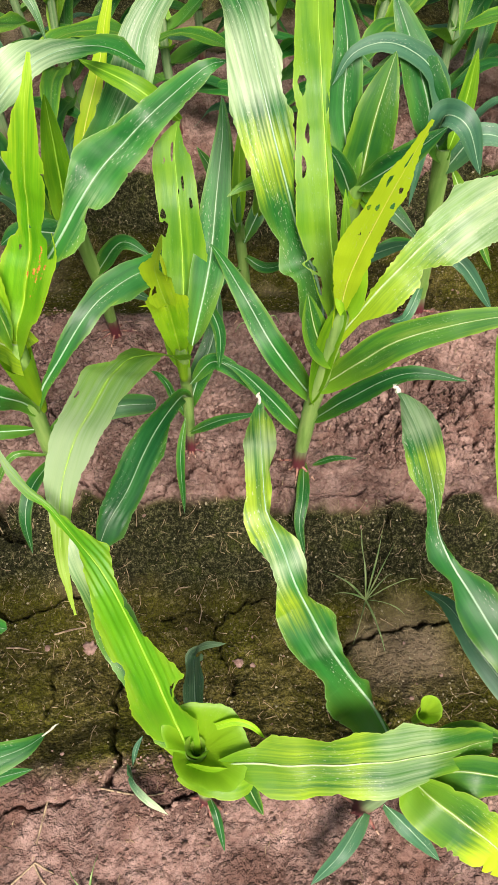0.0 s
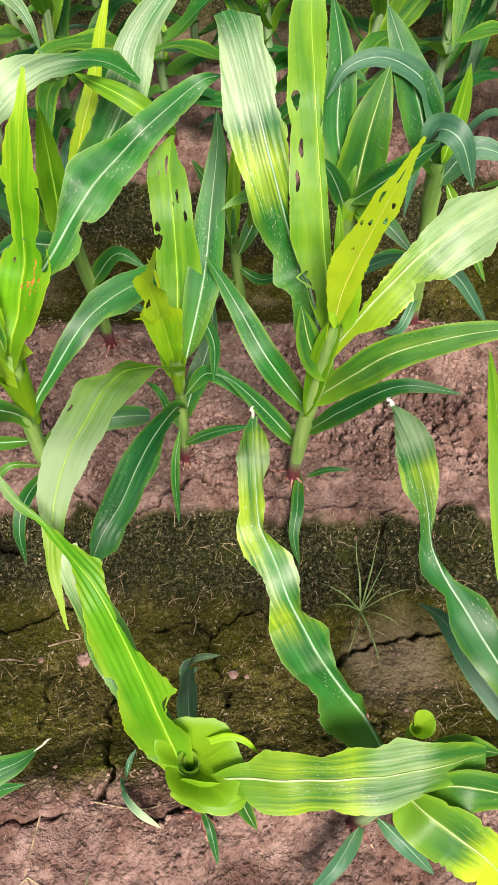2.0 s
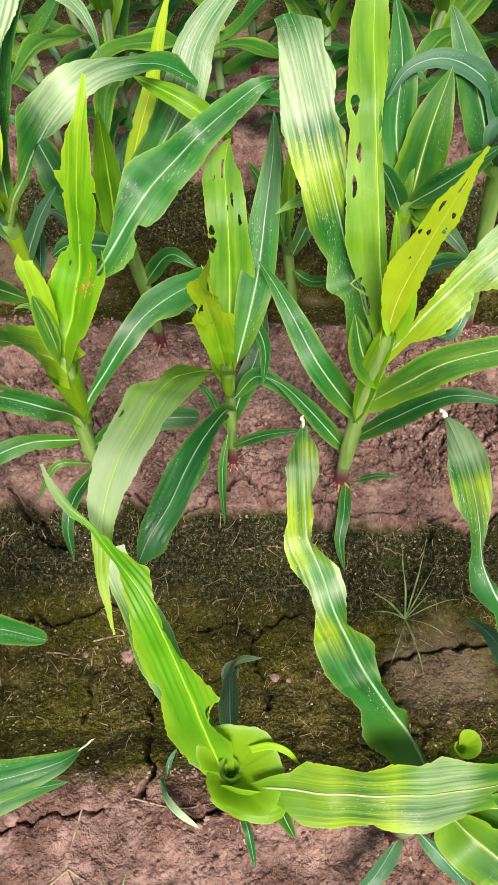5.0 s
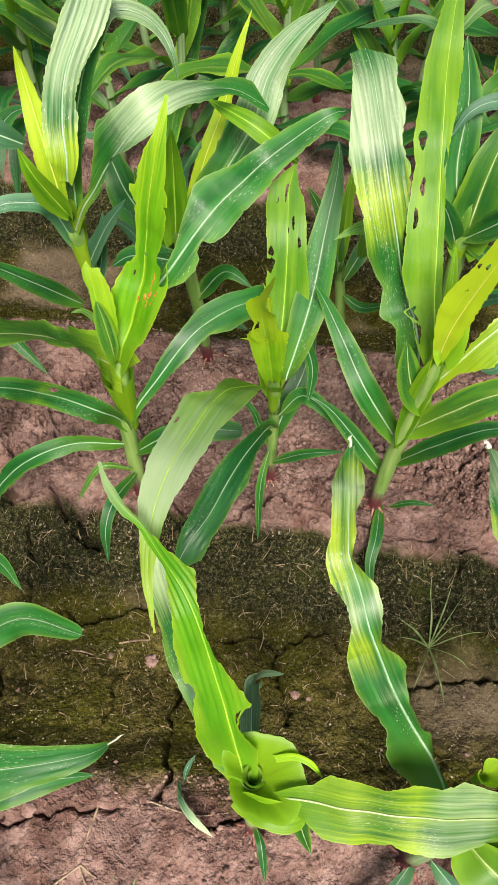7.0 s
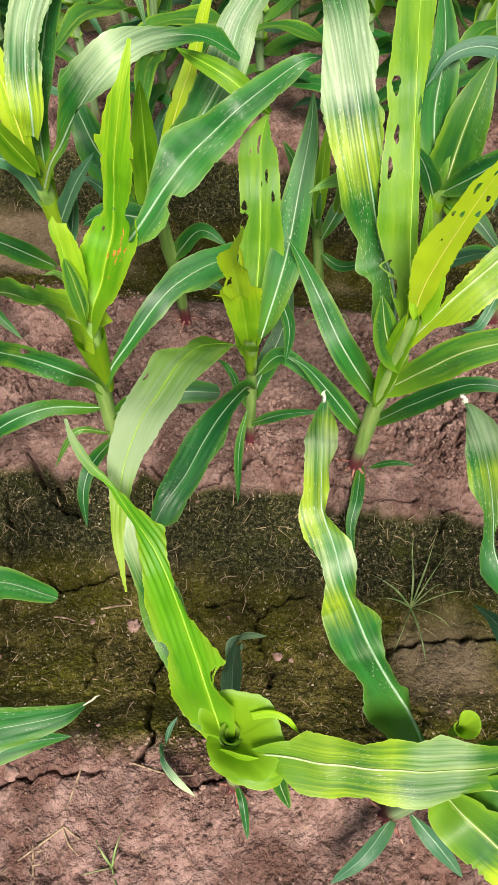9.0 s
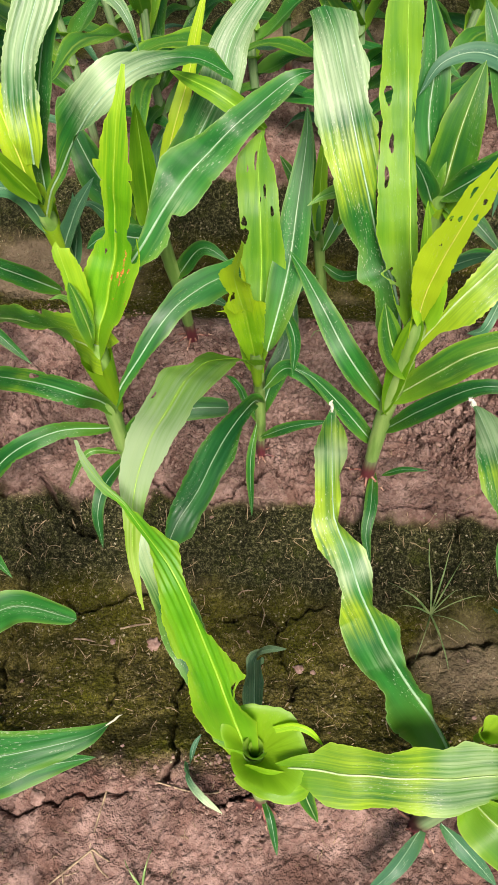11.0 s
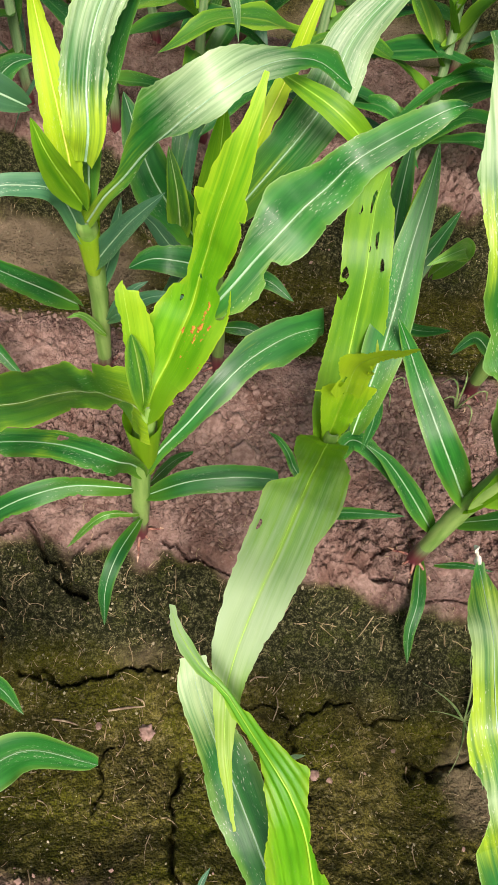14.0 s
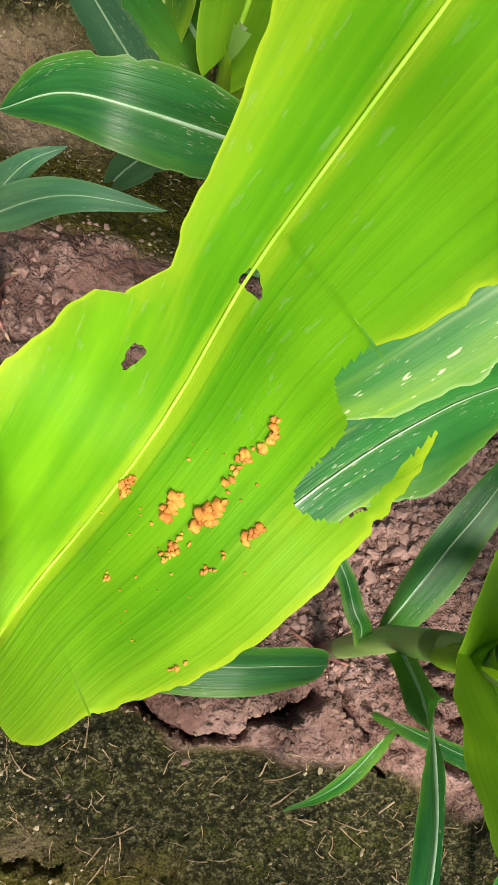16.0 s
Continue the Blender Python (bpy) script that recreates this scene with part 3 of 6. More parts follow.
        fi, fj = np.clip(fs, 0, 1) * n, (np.clip(fu, -1, 1) + 1) * 0.5 * m
        i0, j0 = np.minimum(fi.astype(int), n - 1), np.minimum(fj.astype(int), m - 1)
        a, b = (fi - i0)[..., None], (fj - j0)[..., None]
        old, rib_line = v, v[:, m // 2].copy()
        v = (old[i0, j0] * (1 - a) + old[i0 + 1, j0] * a) * (1 - b) + (old[i0, j0 + 1] * (1 - a) + old[i0 + 1, j0 + 1] * a) * b
        v = np.where(out_of[..., None], old, v)
    else:
        rib_line = v[:, m // 2]
    if bays:
        gone = np.zeros((n, m), bool) if gone is None else gone
        mid_s, mid_r = (s[1:] + s[:-1])[:, None] / 2, 0.25 * (reach[1:, 1:] + reach[1:, :-1] + reach[:-1, 1:] + reach[:-1, :-1])
        for low, high in bays:
            lo, hi = (np.interp(mid_s, [p[0] for p in b], [p[1] for p in b]) for b in (low, high))
            gone = gone | ((mid_s > low[0][0]) & (mid_s < low[-1][0]) & (mid_r > lo) & (mid_r < hi))
    # tint rows: place along the blade, paleness (bleaching, painted glare), yellowing
    hue = np.stack([np.interp(s, [p[0] for p in tint], [p[k] for p in tint]) for k in (1, 2)], -1) if tint else None
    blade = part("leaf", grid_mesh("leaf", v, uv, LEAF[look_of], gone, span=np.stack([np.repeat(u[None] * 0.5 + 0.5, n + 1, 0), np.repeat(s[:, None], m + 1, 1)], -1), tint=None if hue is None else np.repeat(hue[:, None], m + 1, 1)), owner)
    SHEETS.append(v)
    if fine:
        r = 0.0017 * min(1.0, width / 0.05) * rib
        mid = rib_line
        part("midrib", tube("midrib", (mid + nor * r * 0.35)[::max(1, n // 36)], (r, r * 0.75, r * 0.45, r * 0.12), RIB[look_of], 30, 6, 0.55), blade, "pale raised midrib")
    if fine and owner.name in AXES and np.linalg.norm(np.array(points[0])[:2] - np.array(AXES[owner.name][0][0])[:2]) < 0.09:
        sheath(owner, points[0], look_of)
    if dry:
        e = line[-1] - line[-6]
        e = e / np.linalg.norm(e) * dry
        part("dry_tip", tube("dry_tip", [line[-3], line[-1] + 0.3 * e, line[-1] + e * 0.7 + np.array([0, 0, 0.2 * dry]), line[-1] + e], (0.003, 0.005, 0.004, 0.0008), DEW, 10, 8, 0.25), blade, "dry whitish leaf tip")
    return blade


AXES = {}     # each plant's stem line and radius


def sheath(owner, at, look_of):
    """The clasping base of a blade, wrapped round the stem below the place where the blade leaves it."""
    stem, radius = AXES[owner.name]
    p = np.array(stem)
    top, low = min(at[2] + 0.006, p[-1, 2]), max(at[2] - 0.085, p[0, 2] + 0.07)
    if top - low < 0.02:
        return
    zs = np.linspace(low, top, 5)
    line = [(np.interp(z, p[:, 2], p[:, 0]), np.interp(z, p[:, 2], p[:, 1]), z) for z in zs]
    grow = 1.0 + 0.5 * (at[2] - p[0, 2]) * 0.6
    part("sheath", tube("sheath", line, (radius * 1.04, radius * 1.12 * grow, radius * 1.14 * grow, radius * 1.05), SHEATH, 8, 14), owner)


def wrapping(owner, stem, radius, low, top, turn):
    """One loose leaf base round the stem, overlapping itself, its upper edge cut on a slant."""
    p = np.array(stem)
    a = np.linspace(0, 6.9, 26)
    h = np.linspace(0, 1, 9)[:, None]
    z = low + (top - low) * h * (1 + 0.16 * np.cos(a + 0.4))
    r = radius * (1.05 + 0.10 * h + 0.10 * h ** 6) * (1 + 0.05 * a / 6.9)
    v = np.stack([np.interp(z, p[:, 2], p[:, 0]) + r * np.cos(a + turn), np.interp(z, p[:, 2], p[:, 1]) + r * np.sin(a + turn), z], -1)
    uv = np.stack([a / 6.28 + 0 * h, h * (top - low) + 0 * a], -1)
    part("sheath", grid_mesh("sheath", v, uv, SHEATH), owner)


def whorl(owner, at, lean, radius, height, look_of="bright", turn=0.0):
    """The rolled heart of a plant: a sheet wound round itself, opening upwards like a cup."""
    a = np.linspace(0, 2 * math.pi * 1.6, 46)
    h = np.linspace(0, 1, 12)
    aa, hh = np.meshgrid(a, h)
    rad = radius * (0.35 + 0.65 * aa / a[-1]) * (0.55 + 0.75 * hh ** 1.6)
    rise = height * hh * (0.75 + 0.25 * np.sin(aa * 0.7 + turn))
    v = np.stack([at[0] + rad * np.cos(aa + turn) + lean[0] * hh, at[1] + rad * np.sin(aa + turn) + lean[1] * hh, at[2] + rise], -1)
    uv = np.stack([aa / a[-1] * 2, hh * height], -1)
    part("rolled_leaf", grid_mesh("rolled_leaf", v, uv, LEAF[look_of]), owner, "tightly rolled bright heart leaf")


def cup(owner, at, hole, low, rim, look_of, bell=2.4, throat_deep=0.05, label="torn yellow-green heart leaf wound into a cup"):
    """A torn heart leaf wound round an open throat; rim lists the turn, reach and height of its edge."""
    deg, reach, top = (np.array(c, float) for c in zip(*rim))
    k = np.linspace(0, len(rim) - 1, 90)
    i = np.arange(len(rim))
    a, r, z = (np.interp(k, i, c) for c in (np.radians(deg), reach, top))
    soft = np.hanning(15) / np.hanning(15).sum()
    r, z = (np.convolve(np.pad(c, 7, mode="edge"), soft, "valid") for c in (r, z))
    r = r * (1 + 0.025 * value_noise(k * 3.1, k * 0, 3))
    h = np.linspace(0, 1, 22)[:, None]
    inner = hole * np.linspace(0.75, 1.15, 90)
    rad = inner + (r - inner) * h
    rise = low + (z - low) * (1 - (1 - h) ** bell)
    v = np.stack([at[0] + rad * np.cos(a), at[1] + rad * np.sin(a), rise], -1)
    throat = np.stack([at[0] + inner * 0.8 * np.cos(a), at[1] + inner * 0.8 * np.sin(a), np.full(90, low - throat_deep)], -1)
    v = np.concatenate([throat[None], v])
    hh = np.linspace(0, 1, 23)[:, None] + 0 * k
    uv = np.stack([np.repeat(k[None] / len(rim) * 2, 23, 0), hh * 0.07], -1)
    part("heart_leaf", grid_mesh("heart_leaf", v, uv, LEAF[look_of], span=np.stack([0 * hh + 0.5, 0.2 + 0.3 * hh], -1)), owner, label)


def plant(label, stem, radius):
    owner = new("maize_plant")
    AXES[owner.name] = (stem, radius)
    tagged(owner, label, "maize plant", "maize plants in rows")
    x, y, z = stem[0]
    foot = soil_at(x, y) - 0.012
    line = [(x, y, foot)] + [p for p in stem if p[2] > foot + 0.03]
    part("stem", tube("stem", line, (radius * 1.15, radius, radius * 0.95, radius * 1.1, radius * 0.8), STEM, 24, 14), owner, "pale green stem, purplish at the foot")
    head = stem[-1][2]
    for k, (lo, hi) in enumerate(((0.16, 0.40), (0.34, 0.62), (0.55, 0.84)) if head > 0.37 else ()):
        wrapping(owner, line[:1] + list(stem[1:]), radius * (1.0 + 0.05 * k), foot + (head - foot) * lo, foot + (head - foot) * hi, -1.9 + 2.6 * k + 5 * x)
    for k in range(7):
        a = k * 0.93 + x * 9
        r = 0.03 + 0.012 * math.sin(k * 2.1 + y * 7)
        ex, ey = x + r * math.cos(a), y + r * math.sin(a)
        root = part("root", tube("root", [(x, y, foot + 0.022), (x + 0.5 * (ex - x), y + 0.5 * (ey - y), foot + 0.02), (ex, ey, soil_at(ex, ey) - 0.004)],
                          (0.26 * radius, 0.22 * radius, 0.15 * radius), ROOT, 6, 6), owner, "red brace root")
        part("root_tip", tube("root_tip", [(ex, ey, soil_at(ex, ey) + 0.002), (x + 1.25 * (ex - x), y + 1.25 * (ey - y), soil_at(ex, ey) - 0.003)], (0.19 * radius, 0.06 * radius), ROOT_TIP, 4, 6), root, "pale root tip")
    return owner


plant_a = plant('young maize plant with chewed bright yellow-green heart leaves', [(-0.377, 0.635, 0.025), (-0.366, 0.645, 0.257), (-0.356, 0.655, 0.391), (-0.351, 0.66, 0.428)], 0.012)
whorl(plant_a, (-0.353, 0.655, 0.4), (0.004, 0.008), 0.012, 0.05, 'mid')
cup(plant_a, (-0.357, 0.65), 0.012, 0.25, [(200, 0.024, 0.40), (140, 0.026, 0.415), (90, 0.026, 0.42), (40, 0.026, 0.42), (0, 0.027, 0.415), (-45, 0.026, 0.395), (-90, 0.024, 0.385), (-140, 0.026, 0.395), (-180, 0.026, 0.405), (-220, 0.024, 0.41)], 'heart', 1.0, 0.01, 'funnel of young leaf bases round the heart')
leaf(plant_a, [(-0.355, 0.645, 0.38), (-0.35, 0.653, 0.425), (-0.344, 0.664, 0.45), (-0.336, 0.682, 0.466), (-0.326, 0.697, 0.495), (-0.317, 0.711, 0.523), (-0.31, 0.726, 0.543), (-0.304, 0.74, 0.578), (-0.297, 0.747, 0.617), (-0.289, 0.753, 0.66), (-0.28, 0.762, 0.701), (-0.273, 0.772, 0.736), (-0.266, 0.787, 0.762), (-0.258, 0.81, 0.79)], 0.09, 'heart', outline=(((0, 0.004), (0.08, 0.01), (0.17, 0.019), (0.246, 0.03), (0.328, 0.042), (0.39, 0.038), (0.446, 0.03), (0.466, 0.0255), (0.468, 0.0205), (0.478, 0.0175), (0.494, 0.0133), (0.52, 0.0145), (0.566, 0.0152), (0.606, 0.017), (0.634, 0.019), (0.668, 0.02), (0.674, 0.017), (0.688, 0.023), (0.708, 0.03), (0.732, 0.031), (0.735, 0.022), (0.756, 0.021), (0.785, 0.021), (0.85, 0.016), (0.895, 0.007), (0.92, 0.006), (1, 0.003)), ((0, 0.004), (0.05, 0.01), (0.12, 0.03), (0.18, 0.041), (0.25, 0.047), (0.31, 0.051), (0.36, 0.0525), (0.4, 0.054), (0.44, 0.052), (0.48, 0.05), (0.51, 0.047), (0.535, 0.0435), (0.537, 0.0255), (0.56, 0.028), (0.6, 0.03), (0.64, 0.032), (0.68, 0.031), (0.7, 0.027), (0.706, 0.023), (0.712, 0.03), (0.74, 0.028), (0.76, 0.021), (0.84, 0.018), (0.9, 0.011), (1, 0.002))), roll=(15, 15, 12, 8, 5), fold=.7, clasp=.25, wave=.02, buckle=.012, rib=.42, dense=True, gnaw=.0004, bays=((((.425, .037), (.432, .034), (.47, .034), (.49, .033), (.495, .029), (.505, .0245), (.537, .0245)), ((.425, .037), (.43, .042), (.437, .0455), (.455, .0475), (.47, .0465), (.5, .045), (.537, .0425))),), holes=((.432, -.42, .010, .055), (.506, .0, .006, .09)), tint=((0, .0, .0), (.3, .0, .0), (.5, .0, .25), (.7, .05, .35), (1, .3, .5)))
# pale tint near mid-blade is glare painted into the dark green
leaf(plant_a, [(-0.346, 0.672, 0.414), (-0.316, 0.735, 0.482), (-0.288, 0.749, 0.518), (-0.271, 0.761, 0.539), (-0.246, 0.786, 0.568), (-0.219, 0.813, 0.595), (-0.201, 0.841, 0.602), (-0.177, 0.87, 0.611), (-0.143, 0.916, 0.62), (-0.064, 0.945, 0.673), (-0.029, 0.97, 0.669)], 0.08, 'dark', outline=(((0, .006), (.3, .008), (.369, .014), (.423, .025), (.477, .036), (.508, .043), (.531, .046), (.558, .043), (.596, .036), (.673, .026), (.76, .022), (.838, .018), (.915, .013), (1, .001)), ((0, .006), (.2, .01), (.26, .014), (.308, .028), (.35, .032), (.385, .027), (.395, .018), (.43, .015), (.436, .026), (.45, .033), (.488, .037), (.542, .035), (.6, .033), (.669, .032), (.75, .026), (.83, .021), (.9, .017), (1, .001))), fold=.15, clasp=.3, wave=.06, gnaw=.0006, rib=1.5, tint=((0, .0, .3), (.25, .0, .3), (.36, .2, .15), (.46, .35, .0), (.52, .0, .0), (.7, .1, .0), (.8, .25, .0), (1, .0, .0)))
leaf(plant_a, [(-0.363, 0.643, 0.25), (-0.352, 0.642, 0.28), (-0.335, 0.652, 0.315), (-0.304, 0.676, 0.354), (-0.265, 0.719, 0.395), (-0.234, 0.757, 0.408), (-0.19, 0.799, 0.409), (-0.155, 0.825, 0.4), (-0.14, 0.84, 0.385)], 0.08, 'dark', outline=(((0, 0.003), (0.131, 0.003), (0.258, 0.008), (0.4, 0.016), (0.531, 0.019), (0.615, 0.021), (0.681, 0.028), (0.781, 0.027), (0.885, 0.023), (1, 0.028)), ((0, 0.01), (0.123, 0.01), (0.265, 0.012), (0.377, 0.013), (0.508, 0.021), (0.581, 0.019), (0.654, 0.02), (0.742, 0.032), (0.869, 0.028), (1, 0.01))), fold=.3, clasp=.3, wave=.10, gnaw=.0005, rib=1.2, tint=((0, .0, .2), (.2, .0, .1), (.5, .0, .0), (.68, .0, .3), (.75, .0, .0), (1, .0, .1)))
leaf(plant_a, [(-0.358, 0.65, 0.4), (-0.362, 0.657, 0.43), (-0.365, 0.665, 0.465), (-0.37, 0.68, 0.517), (-0.378, 0.7, 0.56), (-0.384, 0.715, 0.585)], 0.08, 'lime', outline=(((0, 0.01), (0.265, 0.01), (0.469, 0.009), (0.646, 0.009), (0.788, 0.008), (0.877, 0.011), (0.942, 0.01), (1, 0.001)), ((0, 0.012), (0.308, 0.017), (0.462, 0.025), (0.623, 0.027), (0.723, 0.027), (0.838, 0.022), (0.938, 0.017), (0.946, 0.003), (1, 0.001))), fold=.5, clasp=.3, wave=.03, gnaw=.0008, rib=.4, tint=((0, .0, .2), (1, .0, .6)))
leaf(plant_a, [(-.352, .652, .4), (-.366, .646, .435), (-.38, .63, .475), (-.392, .598, .54), (-.402, .55, .62), (-.421, .489, .7), (-.455, .455, .745), (-.5, .44, .76)], .084, 'mid', face=(0, -.3, .95), clasp=.2, base=.9, ragged=.4, cuts=((1, .28, .36, .6), (-1, .5, .56, .7)), wave=.15, peak=.3, tint=((0, .0, .5), (.2, .0, .4), (.3, .0, .1), (.7, .0, .0), (1, .0, .4)))
leaf(plant_a, [(-.363, .64, .255), (-.372, .63, .295), (-.389, .608, .348), (-.429, .602, .383), (-.46, .585, .424), (-.488, .555, .478), (-.535, .53, .5), (-.61, .52, .46)], .046, 'dark', ragged=.4, holes=((.45, .5, .02, .2),), tint=((0, .0, .2), (.3, .0, .1), (.5, .0, .35), (.6, .0, .0), (1, .0, .1)))
leaf(plant_a, [(-0.378, 0.635, 0.195), (-0.478, 0.62, 0.198), (-0.575, 0.58, 0.162), (-0.661, 0.54, 0.054), (-0.72, 0.5, -0.064)], 0.04, 'dark', ragged=.5, wave=.3, tint=((0, .0, .0), (.4, .0, .0), (.7, .3, .0), (1, .5, .0)))
leaf(plant_a, [(-0.371, 0.62, 0.101), (-0.389, 0.55, 0.132), (-0.399, 0.5, 0.111), (-0.399, 0.46, 0.039)], 0.028, 'dark')
leaf(plant_a, [(-0.36, 0.642, 0.16), (-0.3, 0.652, 0.21), (-0.23, 0.665, 0.225), (-0.165, 0.679, 0.21)], 0.042, 'dark', tip=3)
leaf(plant_a, [(-0.363, 0.66, 0.158), (-0.337, 0.75, 0.065), (-0.307, 0.8, 0.006)], 0.024, 'dark')
leaf(plant_a, [(-0.372, 0.62, 0.13), (-0.418, 0.59, 0.177), (-0.483, 0.57, 0.058)], 0.014, 'pale', ragged=.6)
leaf(plant_a, [(-.354, .65, .43), (-.357, .66, .47), (-.362, .668, .51), (-.368, .676, .545)], .036, 'mid', tip=1.2, base=.9, fold=.9, rib=.3)

plant_b = plant('young maize plant with insect holes and a long drooping leaf', [(-0.117, 0.688, 0.0), (-0.114, 0.7, 0.1), (-0.112, 0.708, 0.18), (-0.11, 0.704, 0.28), (-0.11, 0.695, 0.36)], 0.0085)
whorl(plant_b, (-0.112, 0.697, 0.31), (0, 0.004), 0.009, 0.05, 'mid')
cup(plant_b, (-0.111, 0.7), 0.0085, 0.27, [(200, 0.0110, 0.335), (140, 0.0125, 0.35), (90, 0.0125, 0.36), (40, 0.0125, 0.35), (0, 0.0125, 0.34), (-45, 0.0120, 0.33), (-90, 0.0115, 0.325), (-140, 0.0120, 0.335), (-180, 0.0125, 0.34), (-220, 0.0120, 0.35)], 'bright', 1.15, 0.01, 'funnel of young leaf bases round the heart')
leaf(plant_b, [(-0.109, 0.7, 0.3), (-0.109, 0.712, 0.333), (-0.107, 0.752, 0.37), (-0.106, 0.791, 0.414), (-0.106, 0.818, 0.448), (-0.107, 0.847, 0.497), (-0.109, 0.87, 0.521), (-0.111, 0.89, 0.546), (-0.112, 0.908, 0.57), (-0.105, 0.93, 0.6)], 0.08, 'bright', outline=(((0, 0.012), (0.073, 0.026), (0.146, 0.034), (0.25, 0.036), (0.419, 0.033), (0.585, 0.031), (0.735, 0.034), (0.842, 0.035), (0.9, 0.031), (1, 0.001)), ((0, 0.012), (0.069, 0.013), (0.2, 0.032), (0.365, 0.037), (0.488, 0.041), (0.646, 0.031), (0.765, 0.029), (0.877, 0.024), (0.977, 0.004))), fold=.3, clasp=.3, wave=.05, gnaw=.0006, rib=.9, holes=((.6, -.85, .03, .22), (.655, -.8, .02, .14), (.77, .3, .028, .07), (.89, -.12, .04, .06), (.69, .62, .022, .08), (.74, .03, .012, .05), (.86, -.5, .014, .06)), tint=((0, .0, .1), (.5, .0, .1), (1, .0, .0)))
leaf(plant_b, [(-.1125, .707, .3), (-.113, .7, .35), (-.115, .69, .41), (-.1175, .679, .475), (-.1195, .669, .527)], .07, 'lime', outline=(((0, .008), (.3, .016), (.6, .024), (.8, .028), (.835, .029), (.845, .042), (.86, .03), (.9, .029), (.93, .026), (.96, .024), (.97, .017), (1, .012)), ((0, .008), (.3, .017), (.6, .025), (.85, .031), (.93, .033), (.95, .03), (.965, .02), (1, .014))), fold=.8, clasp=.3, wave=.05, gnaw=.0008, rib=.3, dense=True, holes=((.93, .1, .006, .05), (.82, -.1, .006, .06)), tint=((0, .0, .0), (.5, .0, .1), (.75, .0, .35), (1, .0, .8)))
leaf(plant_b, [(-.119, .672, .5), (-.123, .66, .56), (-.122, .648, .6), (-.112, .625, .65), (-.103, .603, .69), (-.096, .584, .728)], .05, 'lime', outline=(((0, .014), (.1, .022), (.2, .013), (.28, .017), (.4, .022), (.46, .014), (.55, .007), (.8, .005), (1, .001)), ((0, .016), (.15, .02), (.3, .021), (.4, .018), (.47, .008), (.6, .005), (1, .001))), fold=.3, clasp=.2, wave=.05, gnaw=.0007, rib=.3, dense=True, holes=((.16, -.55, .05, .2),), tint=((0, .0, .5), (.4, .0, .7), (.6, .0, 1), (1, .1, 1)))
leaf(plant_b, [(-.109, .655, .57), (-.111, .645, .62), (-.118, .64, .655)], .006, 'yellow', base=.6, fold=.3, rib=.3, tint=((0, .0, .8), (1, .5, 1)))
leaf(plant_b, [(-0.089, 0.68, 0.385), (-0.063, 0.8, 0.434), (-0.051, 0.9, 0.491), (-0.041, 0.97, 0.549), (-0.042, 1.0, 0.589)], 0.06, 'dark')
# pale tint: bleached strap, painted glare, and a base lightened against its shade
leaf(plant_b, [(-.111, .7, .31), (-.12, .66, .385), (-.131, .624, .442), (-.146, .569, .518), (-.158, .529, .562), (-.168, .492, .585), (-.18, .449, .598), (-.194, .401, .606), (-.203, .368, .6), (-.2105, .331, .582), (-.2105, .305, .57), (-.2055, .27, .563), (-.197, .241, .553), (-.188, .211, .545)], 0.08, 'bright', face=(0, .3, .95), outline=(((0, .014), (.1, .027), (.2, .027), (.28, .024), (.36, .03), (.42, .038), (.5, .04), (.54, .04), (.58, .034), (.61, .029), (.65, .031), (.68, .028), (.72, .026), (.76, .02), (.8, .016), (.85, .012), (.88, .009), (.925, .005), (.965, .002), (1, .001)), ((0, .016), (.1, .034), (.18, .038), (.3, .033), (.38, .028), (.42, .02), (.47, .012), (.485, .014), (.5, .022), (.515, .033), (.54, .037), (.57, .034), (.6, .033), (.65, .032), (.7, .0285), (.74, .026), (.78, .022), (.815, .014), (.85, .01), (.91, .007), (.95, .005), (1, .001))), fold=.12, clasp=.4, wave=.05, gnaw=.0006, rib=.7, holes=((.6, .78, .012, .05),), tint=((0, .0, .3), (.15, .0, .35), (.22, .2, .3), (.34, .35, .2), (.48, .4, .2), (.55, .5, .0), (.62, .55, .0), (.7, .8, .0), (.77, .9, .3), (.84, .4, .5), (1, .3, .75)))
leaf(plant_b, [(-0.112, 0.7, 0.2), (-0.114, 0.665, 0.26), (-0.125, 0.607, 0.316), (-0.143, 0.55, 0.345), (-0.16, 0.5, 0.352), (-0.178, 0.447, 0.35), (-0.204, 0.4, 0.339), (-0.222, 0.365, 0.31)], 0.08, 'dark', outline=(((0, 0.012), (0.315, 0.012), (0.423, 0.013), (0.523, 0.021), (0.596, 0.029), (0.681, 0.023), (0.746, 0.024), (0.812, 0.025), (0.908, 0.03), (1, 0.001)), ((0, 0.012), (0.319, 0.014), (0.477, 0.02), (0.577, 0.026), (0.646, 0.029), (0.731, 0.029), (0.827, 0.023), (0.892, 0.016), (1, 0.001))), fold=.2, clasp=.3, wave=.2, gnaw=.0008, rib=1.1, pleat=(.009, .0008, .15, .8), tint=((0, .0, .0), (.6, .1, .0), (1, .25, .0)))
leaf(plant_b, [(-0.105, 0.655, 0.151), (-0.05, 0.64, 0.219), (0.018, 0.63, 0.26)], 0.022, 'dark')
leaf(plant_b, [(-0.101, 0.68, 0.272), (-0.063, 0.75, 0.238), (-0.009, 0.74, 0.2), (0.042, 0.72, 0.136)], 0.034, 'dark')
leaf(plant_b, [(-0.076, 0.78, 0.389), (-0.05, 0.75, 0.329), (-0.052, 0.72, 0.26)], 0.024, 'dark')
